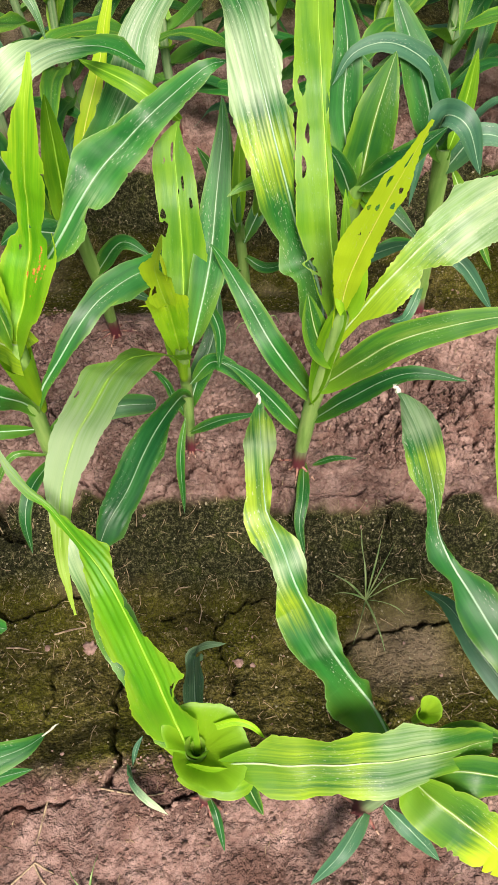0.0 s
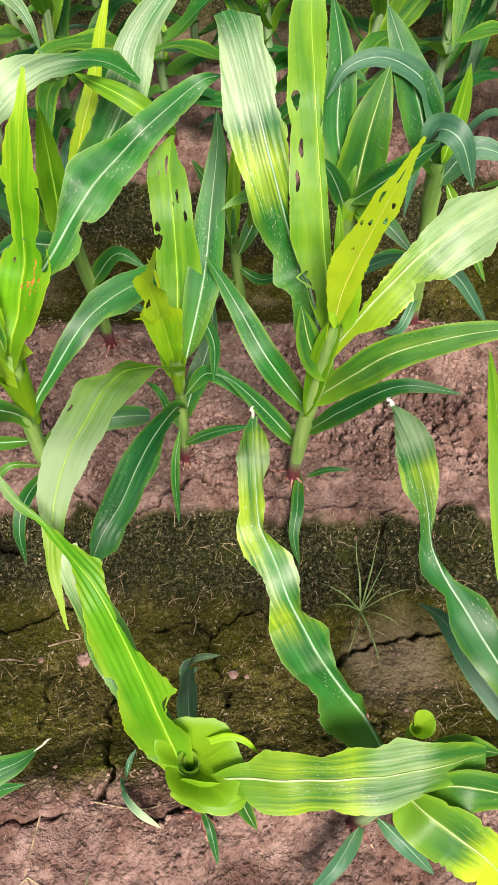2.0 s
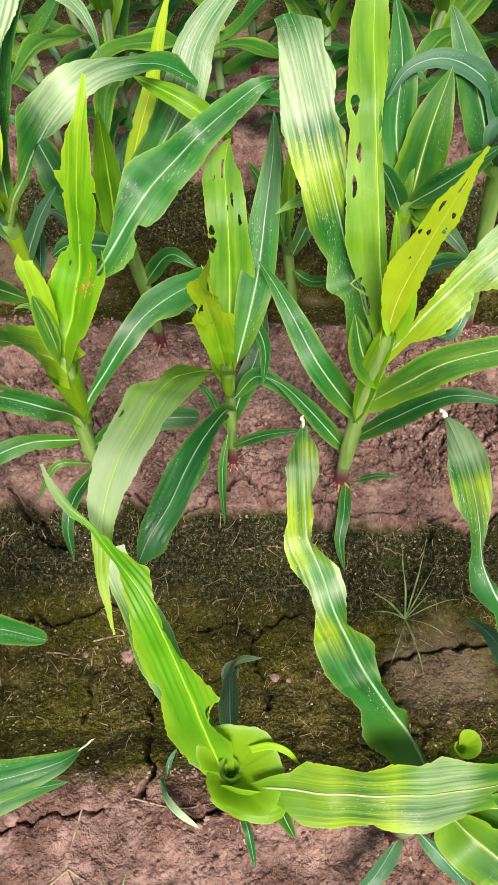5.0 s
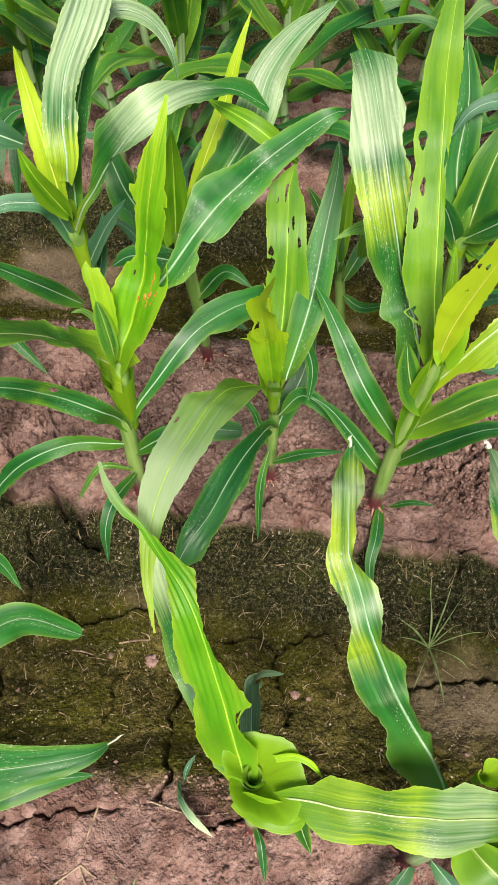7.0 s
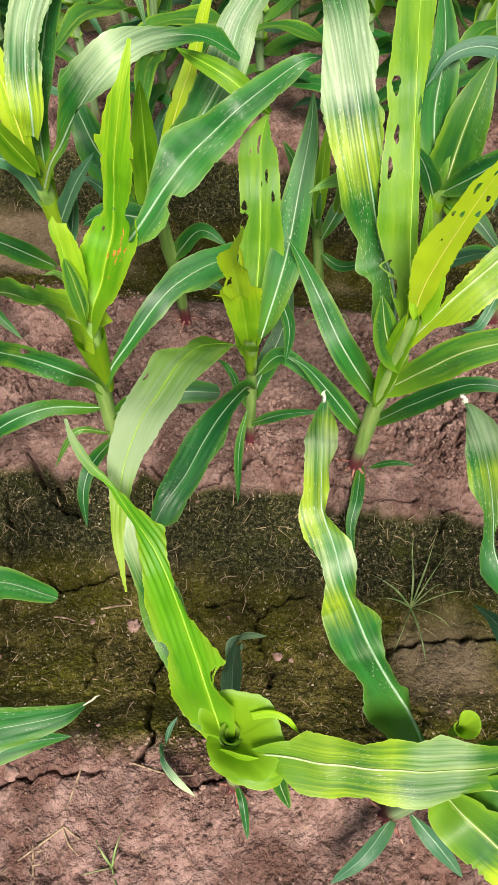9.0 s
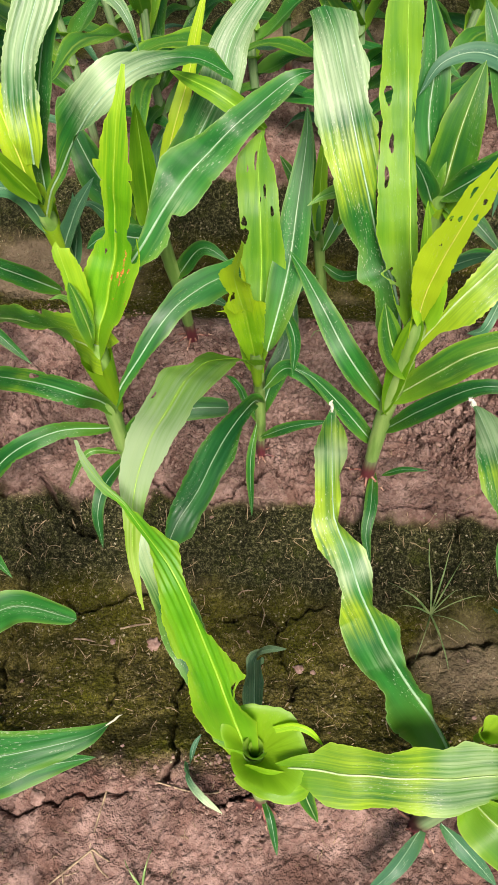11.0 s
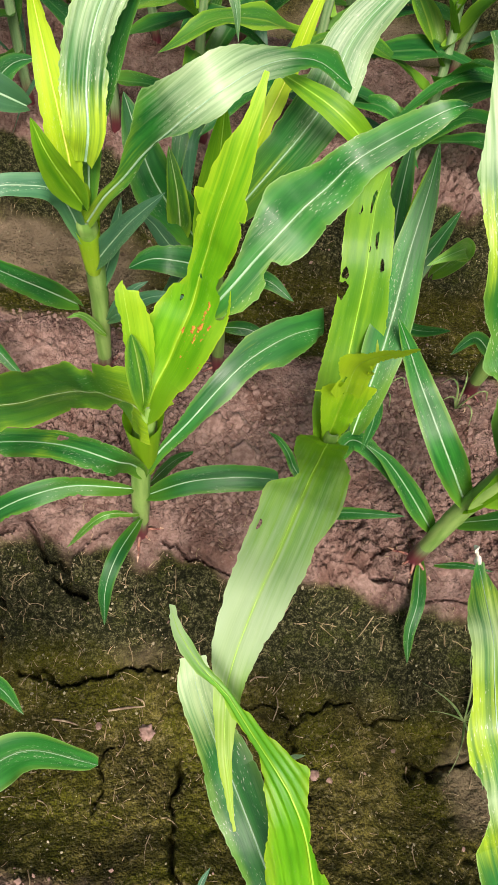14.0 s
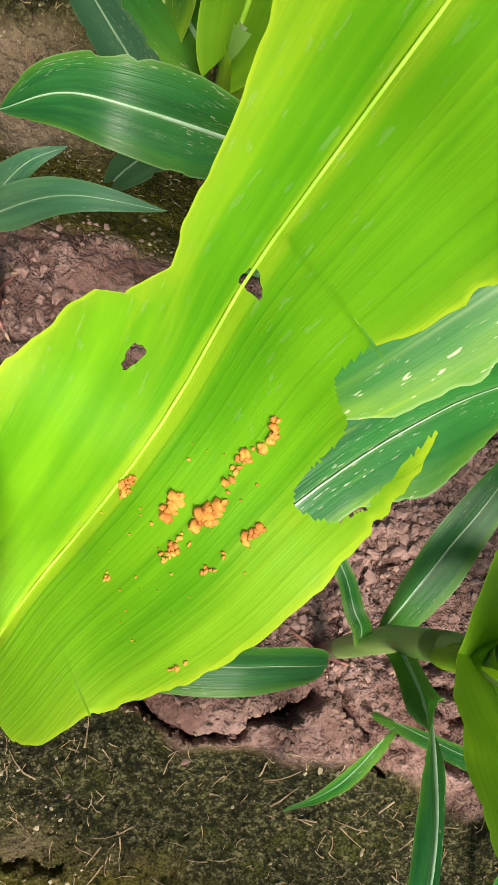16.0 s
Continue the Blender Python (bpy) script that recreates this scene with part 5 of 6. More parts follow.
leaf(plant_i, [(-0.475, 0.92, 0.542), (-0.468, 0.925, 0.583), (-0.473, 0.96, 0.628), (-0.466, 1, 0.678), (-0.442, 1.05, 0.727), (-0.42, 1.1, 0.774)], .09, 'dark', outline=(((0, .014), (.15, .03), (.4, .034), (.6, .03), (.8, .036), (1, .03)), ((0, .014), (.15, .024), (.35, .026), (.42, .02), (.6, .028), (.8, .036), (1, .03))), fold=.3, clasp=.3, wave=.1, gnaw=.0012, rib=1.2, pleat=(.01, .0008, .3, .9), tint=((0, .0, .5), (.2, .1, .5), (.35, .35, .25), (.5, .55, .0), (1, .5, .0)))
# pale tint at the arch top paints reflected sky
leaf(plant_i, [(-0.481, 0.91, 0.445), (-0.45, 0.895, 0.51), (-0.42, 0.89, 0.555), (-0.39, 0.885, 0.605), (-0.345, 0.87, 0.67), (-0.301, 0.885, 0.708), (-0.258, 0.945, 0.7), (-0.21, 1.02, 0.655), (-0.16, 1.05, 0.605)], 0.08, 'dark', outline=(((0, 0.008), (0.188, 0.008), (0.323, 0.028), (0.4, 0.054), (0.485, 0.044), (0.573, 0.038), (0.658, 0.025), (0.785, 0.012), (0.919, 0.022), (1, 0.001)), ((0, 0.01), (0.219, 0.01), (0.335, 0.003), (0.377, 0.0012), (0.458, 0.013), (0.531, 0.02), (0.581, 0.016), (0.692, 0.019), (0.858, 0.009), (1, 0.008))), fold=.15, clasp=.3, wave=.12, gnaw=.0004, rib=1.1, tint=((0, .0, .45), (.3, .0, .3), (.42, .4, .1), (.55, .75, .0), (.72, .45, .0), (.85, .1, .0), (1, .0, .0)))
leaf(plant_i, [(-0.481, 0.9, 0.489), (-0.496, 0.86, 0.597), (-0.509, 0.86, 0.652)], 0.045, 'bright')
leaf(plant_i, [(-0.497, 0.93, 0.318), (-0.426, 0.9, 0.459), (-0.367, 0.88, 0.553)], 0.036, 'teal')
leaf(plant_i, [(-0.529, 0.93, 0.222), (-0.574, 0.87, 0.343), (-0.642, 0.82, 0.456)], 0.044, 'dark')
leaf(plant_i, [(-0.494, 0.92, 0.397), (-0.51, 0.9, 0.499), (-0.545, 0.88, 0.527), (-0.586, 0.86, 0.527), (-0.639, 0.85, 0.45)], 0.035, 'teal')
leaf(plant_i, [(-0.494, 0.94, 0.246), (-0.464, 0.95, 0.35), (-0.446, 0.96, 0.447)], 0.03, 'teal')
leaf(plant_i, [(-0.478, 0.93, 0.191), (-0.403, 0.9, 0.309), (-0.34, 0.9, 0.327)], 0.03, 'teal')
leaf(plant_i, [(-0.477, 0.93, 0.199), (-0.437, 0.93, 0.278), (-0.41, 0.94, 0.298)], 0.024, 'teal')
leaf(plant_i, [(-0.485, 0.92, 0.161), (-0.511, 0.9, 0.235), (-0.531, 0.88, 0.252)], 0.018, 'pale', ragged=.5)

plant_j = plant('young maize plant with slender yellow leaf', [(-0.295, 0.985, -0.009), (-0.303, 0.99, 0.167), (-0.318, 0.99, 0.333), (-0.321, 0.99, 0.386)], 0.011)
cup(plant_j, (-0.32, 0.99), 0.011, 0.29, [(200, 0.0129, 0.375), (140, 0.0161, 0.4), (90, 0.0153, 0.41), (40, 0.0161, 0.395), (0, 0.0153, 0.38), (-45, 0.0161, 0.36), (-90, 0.0153, 0.355), (-140, 0.0161, 0.375), (-180, 0.0164, 0.38), (-220, 0.0153, 0.39)], 'lime', 1.15, 0.01, 'funnel of young leaf bases round the heart')
leaf(plant_j, [(-0.328, 0.985, 0.364), (-0.317, 0.985, 0.486), (-0.313, 1.0, 0.594)], 0.055, 'bright', base=.9)
leaf(plant_j, [(-0.309, 0.995, 0.395), (-0.273, 1.05, 0.498), (-0.243, 1.1, 0.569), (-0.222, 1.13, 0.64), (-0.2, 1.16, 0.7)], 0.032, 'yellow', ragged=.6)
leaf(plant_j, [(-0.299, 0.995, 0.396), (-0.197, 1.06, 0.549), (-0.168, 1.12, 0.618), (-0.125, 1.16, 0.663), (-0.067, 1.2, 0.697)], .085, 'dark', wave=.12, base=.6, peak=.6, tint=((0, .0, .3), (.25, .2, .3), (.45, .45, .1), (.7, .55, .0), (1, .3, .0)))
leaf(plant_j, [(-0.108, 0.99, 0.554), (-0.18, 1.0, 0.61), (-0.261, 1.05, 0.615)], 0.038, 'bright')
leaf(plant_j, [(-0.342, 1.0, 0.335), (-0.406, 1.0, 0.444), (-0.455, 1.05, 0.546)], 0.078, 'dark', pleat=(.01, .0006, .2, .8))
leaf(plant_j, [(-0.393, 0.985, 0.203), (-0.361, 0.97, 0.299), (-0.388, 0.95, 0.395), (-0.409, 0.93, 0.45), (-0.433, 0.92, 0.444)], 0.036, 'teal', ragged=.4)
leaf(plant_j, [(-0.301, 0.99, 0.2), (-0.239, 0.98, 0.294), (-0.181, 0.95, 0.29)], 0.04, 'dark')
leaf(plant_j, [(-0.299, 0.93, 0.363), (-0.357, 0.9, 0.405), (-0.395, 0.9, 0.4), (-0.429, 0.9, 0.372)], 0.05, 'dark', ragged=.4)
leaf(plant_j, [(-0.299, 0.99, 0.133), (-0.246, 0.99, 0.139), (-0.197, 0.98, 0.122)], 0.03, 'dark')
leaf(plant_j, [(-0.369, 1.0, 0.332), (-0.371, 0.98, 0.452), (-0.386, 1.0, 0.514)], 0.04, 'mid')

plant_k = plant('slender maize plant between taller neighbours', [(-0.0, 1.03, 0.036), (-0.011, 1.03, 0.169), (-0.021, 1.03, 0.3)], 0.009)
leaf(plant_k, [(0.016, 0.98, 0.371), (0.026, 0.93, 0.482), (-0.007, 0.88, 0.523), (-0.035, 0.86, 0.519)], 0.036, 'pale')
leaf(plant_k, [(-0.023, 1.02, 0.279), (-0.043, 1.08, 0.366), (-0.046, 1.15, 0.474)], 0.045, 'dark')
leaf(plant_k, [(-0.01, 1.02, 0.249), (0.028, 1.08, 0.3), (0.061, 1.12, 0.367)], 0.035, 'dark')
leaf(plant_k, [(-0.022, 1.03, 0.285), (-0.064, 1.08, 0.364), (-0.095, 1.1, 0.411)], 0.035, 'mid')
leaf(plant_k, [(-0.011, 1.03, 0.204), (0.032, 1.0, 0.201), (0.083, 0.97, 0.252)], 0.025, 'dark')
leaf(plant_k, [(-0.02, 1.03, 0.285), (-0.018, 1.08, 0.382), (-0.013, 1.12, 0.452)], 0.03, 'bright')
leaf(plant_k, [(-0.013, 1.03, 0.169), (-0.057, 1.0, 0.162), (-0.099, 0.95, 0.145)], 0.025, 'dark')

plant_l = plant('deep green maize plant with broad upright leaves', [(0.194, 1.01, -0.029), (0.193, 1.01, 0.181), (0.188, 1.0, 0.331), (0.186, 1.0, 0.43)], 0.012)
cup(plant_l, (0.186, 1.0), 0.012, 0.33, [(200, 0.0149, 0.415), (140, 0.0186, 0.44), (90, 0.0177, 0.45), (40, 0.0186, 0.435), (0, 0.0177, 0.42), (-45, 0.0186, 0.4), (-90, 0.0177, 0.395), (-140, 0.0186, 0.415), (-180, 0.0190, 0.42), (-220, 0.0177, 0.43)], 'lime', 1.15, 0.01, 'funnel of young leaf bases round the heart')
leaf(plant_l, [(0.191, 1.0, 0.385), (0.204, 1.03, 0.514), (0.23, 1.08, 0.609)], 0.09, 'mid', base=.9)
leaf(plant_l, [(0.177, 1.0, 0.424), (0.155, 1.05, 0.52), (0.155, 1.1, 0.605), (0.135, 1.14, 0.686)], 0.065, 'dark')
leaf(plant_l, [(0.194, 0.99, 0.42), (0.237, 0.96, 0.493), (0.303, 0.95, 0.574)], 0.05, 'dark')
leaf(plant_l, [(0.181, 1.0, 0.385), (0.145, 0.96, 0.495), (0.112, 0.94, 0.556)], 0.04, 'dark')
leaf(plant_l, [(0.198, 1.0, 0.392), (0.241, 0.95, 0.408), (0.295, 0.9, 0.379)], 0.035, 'dark')
leaf(plant_l, [(0.191, 1.01, 0.146), (0.131, 0.98, 0.231), (0.085, 0.93, 0.241)], 0.03, 'dark')
leaf(plant_l, [(0.194, 1.01, 0.197), (0.266, 0.98, 0.278), (0.306, 0.95, 0.325)], 0.03, 'teal')

plant_m = plant('dark green maize plant with arching leaves', [(0.387, 1.06, -0.007), (0.361, 1.06, 0.224), (0.348, 1.06, 0.355), (0.338, 1.06, 0.444)], 0.012)
leaf(plant_m, [(0.337, 1.06, 0.42), (0.276, 1.1, 0.566), (0.225, 1.16, 0.658)], 0.08, 'dark')
leaf(plant_m, [(0.346, 1.05, 0.447), (0.361, 1.08, 0.519), (0.363, 1.1, 0.6)], 0.035, 'bright')
leaf(plant_m, [(0.312, 1.03, 0.481), (0.31, 1.0, 0.554), (0.341, 0.97, 0.554), (0.376, 0.95, 0.481)], 0.05, 'teal')
leaf(plant_m, [(0.353, 1.06, 0.395), (0.392, 1.05, 0.476), (0.472, 1.04, 0.461)], 0.05, 'teal')
leaf(plant_m, [(0.333, 1.06, 0.468), (0.303, 1.1, 0.556), (0.23, 1.1, 0.607), (0.166, 1.08, 0.607), (0.133, 1.06, 0.563)], 0.042, 'teal')
leaf(plant_m, [(0.366, 1.06, 0.192), (0.433, 1.02, 0.186), (0.515, 0.98, 0.087)], 0.035, 'teal')
leaf(plant_m, [(0.366, 1.06, 0.175), (0.285, 1.02, 0.251), (0.23, 1.0, 0.241)], 0.03, 'dark')
leaf(plant_m, [(0.365, 1.06, 0.395), (0.418, 1.0, 0.316), (0.471, 0.97, 0.227)], 0.03, 'mid')
leaf(plant_m, [(0.376, 1.06, 0.087), (0.343, 1.0, 0.046), (0.294, 0.95, 0.092)], 0.025, 'teal')

plant_n = plant('glossy dark maize plant', [(-0.854, 0.95, -0.011), (-0.795, 0.95, 0.186), (-0.751, 0.95, 0.344)], 0.012)
leaf(plant_n, [(-0.757, 0.95, 0.33), (-0.659, 0.96, 0.506), (-0.589, 1.0, 0.59), (-0.544, 1.0, 0.616)], 0.08, 'dark', tint=((0, .0, .0), (.4, .0, .0), (.7, .35, .0), (1, .1, .0)))
leaf(plant_n, [(-0.765, 0.95, 0.329), (-0.716, 0.98, 0.509), (-0.695, 1.02, 0.634)], 0.06, 'mid')
leaf(plant_n, [(-0.558, 0.97, 0.568), (-0.607, 0.95, 0.605), (-0.674, 0.95, 0.602), (-0.742, 0.94, 0.57)], 0.055, 'teal', tint=((0, .0, .0), (.5, .3, .0), (1, .0, .0)))
leaf(plant_n, [(-0.748, 0.95, 0.359), (-0.677, 0.98, 0.544), (-0.669, 1.04, 0.631)], 0.06, 'mid')
leaf(plant_n, [(-0.782, 0.95, 0.237), (-0.798, 0.93, 0.359), (-0.846, 0.9, 0.356)], 0.05, 'dark')
leaf(plant_n, [(-0.809, 0.95, 0.15), (-0.77, 0.9, 0.045), (-0.848, 0.86, -0.137)], 0.03, 'teal')
leaf(plant_n, [(-0.811, 0.95, 0.131), (-0.703, 0.9, 0.131), (-0.617, 0.85, 0.073)], 0.036, 'dark')
leaf(plant_n, [(-0.802, 0.95, 0.168), (-0.85, 0.9, 0.148), (-0.935, 0.88, 0.085)], 0.036, 'dark')


def field_plant(seed, height):
    """A whole young plant with its blades spread round the stem, standing at the origin."""
    rng = random.Random(seed)
    owner = new("maize_plant")
    tagged(owner, "green young maize plant standing in a far row", "maize plant", "maize plants in rows")
    part("stem", tube("stem", [(0, 0, -0.03), (0.01, 0, height * 0.4), (0, 0.01, height * 0.7)], (0.012, 0.011, 0.008), STEM, 8, 8), owner)
    turn = rng.uniform(0, 6.28)
    count = 10
    for k in range(count):
        f = k / (count - 1)
        a = turn + k * math.pi + rng.uniform(-0.6, 0.6)
        z0 = height * (0.12 + 0.55 * f)
        reach = height * (0.35 + 0.35 * math.sin(f * 2.6) - 0.22 * f)
        rise = height * (0.06 + 0.50 * f ** 1.3) * rng.uniform(0.8, 1.1)
        droop = rng.uniform(0.0, 0.22) * height * (1.2 - f)
        ca, sa = math.cos(a), math.sin(a)
        pts = [(0, 0, z0), (ca * reach * 0.3, sa * reach * 0.3, z0 + rise * 0.62), (ca * reach * 0.65, sa * reach * 0.65, z0 + rise * 0.98),
               (ca * reach, sa * reach, z0 + rise * 0.95 - droop)]
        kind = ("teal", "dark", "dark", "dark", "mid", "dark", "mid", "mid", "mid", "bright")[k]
        # whitish patch past mid-blade, gloss painted into two blades' colour
        glare_tint = ((0, 0, 0), (0.4, 0, 0), (0.65, 0.5, 0), (1, 0.3, 0)) if k in (5, 7) else ()
        leaf(owner, pts, rng.uniform(0.045, 0.07) * (0.65 + 0.5 * math.sin(f * 2.8)), kind, face=(-ca * 0.4, -sa * 0.4, 0.9), fine=False, seed=seed * 31 + k, wave=0.25, base=0.6, tint=glare_tint)
    return owner


def field():
    rng = random.Random(8)
    kinds = [field_plant(11 + k, 0.58 + 0.05 * (k % 3)) for k in range(5)]
    spots = []
    for row, y in enumerate((1.60, 1.93, 2.55, 2.88, 3.50, 3.83, 4.45, 4.78, -0.95, -1.28)):
        x = -2.3 + rng.uniform(0, 0.2)
        while x < 2.3:
            spots.append((x, y + rng.uniform(-0.03, 0.03)))
            x += rng.uniform(0.2, 0.29)
    for y in (0.65, 0.98, 0.03):
        for x in (-2.0, -1.75, -1.5, -1.26, -1.02, 0.78, 1.02, 1.28, 1.52, 1.75):
            spots.append((x + rng.uniform(-0.03, 0.03), y + rng.uniform(-0.02, 0.02)))
    for k, (x, y) in enumerate(spots):
        turn = pose(x, y, soil_at(x, y) + 0.005, rng.uniform(-5, 5), rng.uniform(-5, 5), rng.uniform(0, 360))
        if k < len(kinds):
            kinds[k].matrix_basis = turn
        else:
            copy_thing(kinds[k % len(kinds)], turn)


field()


# ---- small things on the ground ----
def lumps_mesh(name, spots, material, seed, smooth=False):
    """Many clods in one mesh; spots are rows of x, y, z, size."""
    rng = np.random.RandomState(seed)
    bm = bmesh.new()
    bmesh.ops.create_icosphere(bm, subdivisions=1, radius=1.0)
    ball = np.array([v.co[:] for v in bm.verts])
    tris = np.array([[v.index for v in f.verts] for f in bm.faces])
    bm.free()
    n, k = len(spots), len(ball)
    spots = np.array(spots)
    shape = ball[None] * (spots[:, 3:4, None] * rng.uniform(0.6, 1.3, (n, 1, 3))) * rng.uniform(0.6, 1.3, (n, k, 1))
    a = rng.uniform(0, 6.28, n)
    c, s = np.cos(a)[:, None], np.sin(a)[:, None]
    x, y = shape[..., 0] * c - shape[..., 1] * s, shape[..., 0] * s + shape[..., 1] * c
    v = np.stack([x, y, shape[..., 2] * 0.8], -1) + spots[:, None, :3]
    f = (tris[None] + (np.arange(n) * k)[:, None, None]).reshape(-1, 3)
    me = bpy.data.meshes.new(name)
    me.from_pydata(v.reshape(-1, 3).tolist(), [], f.tolist())
    me.polygons.foreach_set("use_smooth", np.full(len(f), smooth))
    me.materials.append(material)
    return me


def crumbs():
    rng = np.random.RandomState(4)
    x = rng.uniform(-0.97, 0.82, 56000)
    y = rng.uniform(-0.18, 1.78, 56000)
    p = np.mod(y - 0.6, PERIOD)
    thick = np.clip(0.45 + 0.9 * fbm(x, y, 7.0, 2, 51), 0.03, 1) * np.interp(y, (0.0, 0.12), (0.4, 1.0))
    keep = (rng.rand(len(x)) < thick) & ((p < 0.47) | (rng.rand(len(x)) < 0.02))
    x, y = x[keep], y[keep]
    size = 0.0010 + 0.0038 * rng.rand(len(x)) ** 4 + 0.0014 * rng.rand(len(x))
    z = ground_height(x, y)[0] + size * 0.25
    tagged(new("soil_crumbs", lumps_mesh("soil_crumbs", np.stack([x, y, z, size], -1), CRUMB, 6)), "loose reddish crumbs and small clods of dry soil", "soil crumbs", kind="stuff")


CRUMB = plain("crumb_soil", (0.13, 0.072, 0.056), (0.29, 0.185, 0.15), 14, 0.95, bump=0.6)
crumbs()


def clods():
    """Broken earth heaped between the plants along the back of the bed."""
    rng = np.random.RandomState(8)
    x, y = rng.uniform(-0.5, 0.5, 9000), rng.normal(0.80, 0.085, 9000)
    keep = (y > 0.66) & (y < 1.0) & (rng.rand(len(x)) < np.clip(0.3 + 1.3 * fbm(x, y, 6.0, 2, 57), 0, 1))
    x, y = x[keep], y[keep]
    size = 0.0026 + 0.0062 * rng.rand(len(x)) ** 2.5
    z = ground_height(x, y)[0] + size * 0.15
    tagged(new("soil_clods", lumps_mesh("soil_clods", np.stack([x, y, z, size], -1), PEBBLE, 9)), "heaped reddish clods of broken earth", "soil clods", kind="stuff")


clods()


def flecks():
    """Pale crumbs and bits of husk lying on the moss of the furrows."""
    rng = np.random.RandomState(14)
    x, y = rng.uniform(-0.95, 0.75, 26000), rng.uniform(-0.1, 1.6, 26000)
    p = np.mod(y - 0.6, PERIOD)
    keep = (p > 0.44) & (p < 0.94) & (rng.rand(len(x)) < np.clip(0.35 + fbm(x, y, 12.0, 2, 29), 0.05, 1))
    x, y = x[keep], y[keep]
    size = 0.0007 + 0.0022 * rng.rand(len(x)) ** 3
    z = ground_height(x, y)[0] + size * 0.2
    tagged(new("husk_flecks", lumps_mesh("husk_flecks", np.stack([x, y, z, size], -1), HUSK, 16)), "pale crumbs and husk flecks on the mossy furrow", "flecks", kind="stuff")


HUSK = plain("husk_pale", (0.10, 0.085, 0.045), (0.36, 0.31, 0.20), 30, 0.9, bump=0.4)
flecks()


def fibres(name, count, area, material, length, width, seed, label, category):
    """Short dry stalk bits and root hairs strewn on the soil, as bent three-sided strips in one mesh."""
    rng = np.random.RandomState(seed)
    verts, faces = [], []
    for _ in range(count):
        x, y = rng.uniform(*area[0]), rng.uniform(*area[1])
        p = (y - 0.6) % PERIOD
        if p < 0.5 and rng.rand() < 0.75:
            continue
        a, L, w = rng.uniform(0, 6.28), length * (0.3 + rng.rand() ** 2), width * rng.uniform(0.5, 1.2)
        bend = rng.uniform(-1.2, 1.2)
        px, py, b0 = x, y, len(verts)
        for k in range(4):
            z = soil_at(px, py) + w * 0.8 + 0.002 * (k % 2)
            nx, ny = -math.sin(a), math.cos(a)
            r = w * (1 - 0.25 * k)
            verts += [(px + nx * r, py + ny * r, z), (px - nx * r, py - ny * r, z), (px, py, z + r * 1.2)]
            a += bend * 0.3
            px, py = px + math.cos(a) * L / 3, py + math.sin(a) * L / 3
        for k in range(3):
            i = b0 + 3 * k
            for q in ((0, 2), (2, 1), (1, 0)):
                faces.append((i + q[0], i + q[1], i + 3 + q[1], i + 3 + q[0]))
    me = bpy.data.meshes.new(name)
    me.from_pydata(verts, [], faces)
    me.materials.append(material)
    tagged(new(name, me), label, category, kind="stuff")


fibres("plant_litter", 5200, ((-0.95, 0.75), (-0.1, 1.45)), STRAW, 0.016, 0.0007, 12, "fine dry fibres and bits of stalk on the soil", "plant litter")
fibres("stalk_litter", 420, ((-0.9, 0.6), (0.08, 0.62)), STRAW, 0.034, 0.0011, 21, "pale bent bits of dry stalk strewn on the furrow", "plant litter")


def twig(points, radius, label):
    rest = [(x, y, soil_at(x, y) + radius * 0.7) for x, y in points]
    tagged(new("twig", tube("twig", rest, (radius * 0.7, radius * 0.8, radius * 0.35), TWIG, 12, 7)), label, "twig", "bits of dry stalk on the soil")


twig([(-0.385, 0.352), (-0.35, 0.362), (-0.325, 0.368)], 0.0028, "pale bent piece of dry stalk on the furrow")
twig([(-0.325, 0.368), (-0.33, 0.376), (-0.345, 0.38)], 0.002, "short pale piece of dry stalk on the furrow")
twig([(-0.475, 0.325), (-0.45, 0.325), (-0.43, 0.322)], 0.0026, "grey-brown piece of dry stalk on the furrow")
twig([(-0.15, 0.432), (-0.14, 0.44), (-0.12, 0.443)], 0.002, "small pale curved stalk on the furrow")
twig([(-0.10, 0.375), (-0.095, 0.40), (-0.10, 0.415)], 0.0015, "thin pale rootlet on the furrow")
twig([(0.0, 0.57), (-0.012, 0.555), (-0.025, 0.535)], 0.0014, "thin brown twig across the furrow edge")
twig([(0.145, 0.335), (0.15, 0.32), (0.152, 0.30)], 0.0018, "short brown twig on the furrow")
twig([(-0.326, 0.071), (-0.332, 0.02), (-0.341, -0.035)], 0.0024, "long pale dry grass stalk on the bed")
twig([(-0.335, -0.037), (-0.375, -0.072), (-0.421, -0.113)], 0.0024, "long pale dry grass stalk on the bed")
twig([(-0.335, -0.037), (-0.322, -0.045), (-0.305, -0.052)], 0.0024, "short pale dry grass stalk on the bed")
twig([(-0.337, -0.040), (-0.322, -0.062), (-0.305, -0.075)], 0.0022, "short pale dry grass stalk on the bed")
twig([(-0.379, -0.070), (-0.370, -0.109), (-0.360, -0.155)], 0.0022, "thin branched dry rootlet on the bed")
for side in (-1, 1):
    for k in range(4):
        twig([(-0.377 + 0.004 * k, -0.078 - 0.018 * k), (-0.372 + 0.004 * k + 0.009 * side, -0.074 - 0.018 * k), (-0.37 + 0.004 * k + 0.017 * side, -0.068 - 0.018 * k)], 0.0014, "hair-thin dry side rootlet on the bed")
twig([(-0.25, 0.07), (-0.17, 0.058), (-0.11, 0.07)], 0.0022, "reddish dry stalk by the foot of a plant")

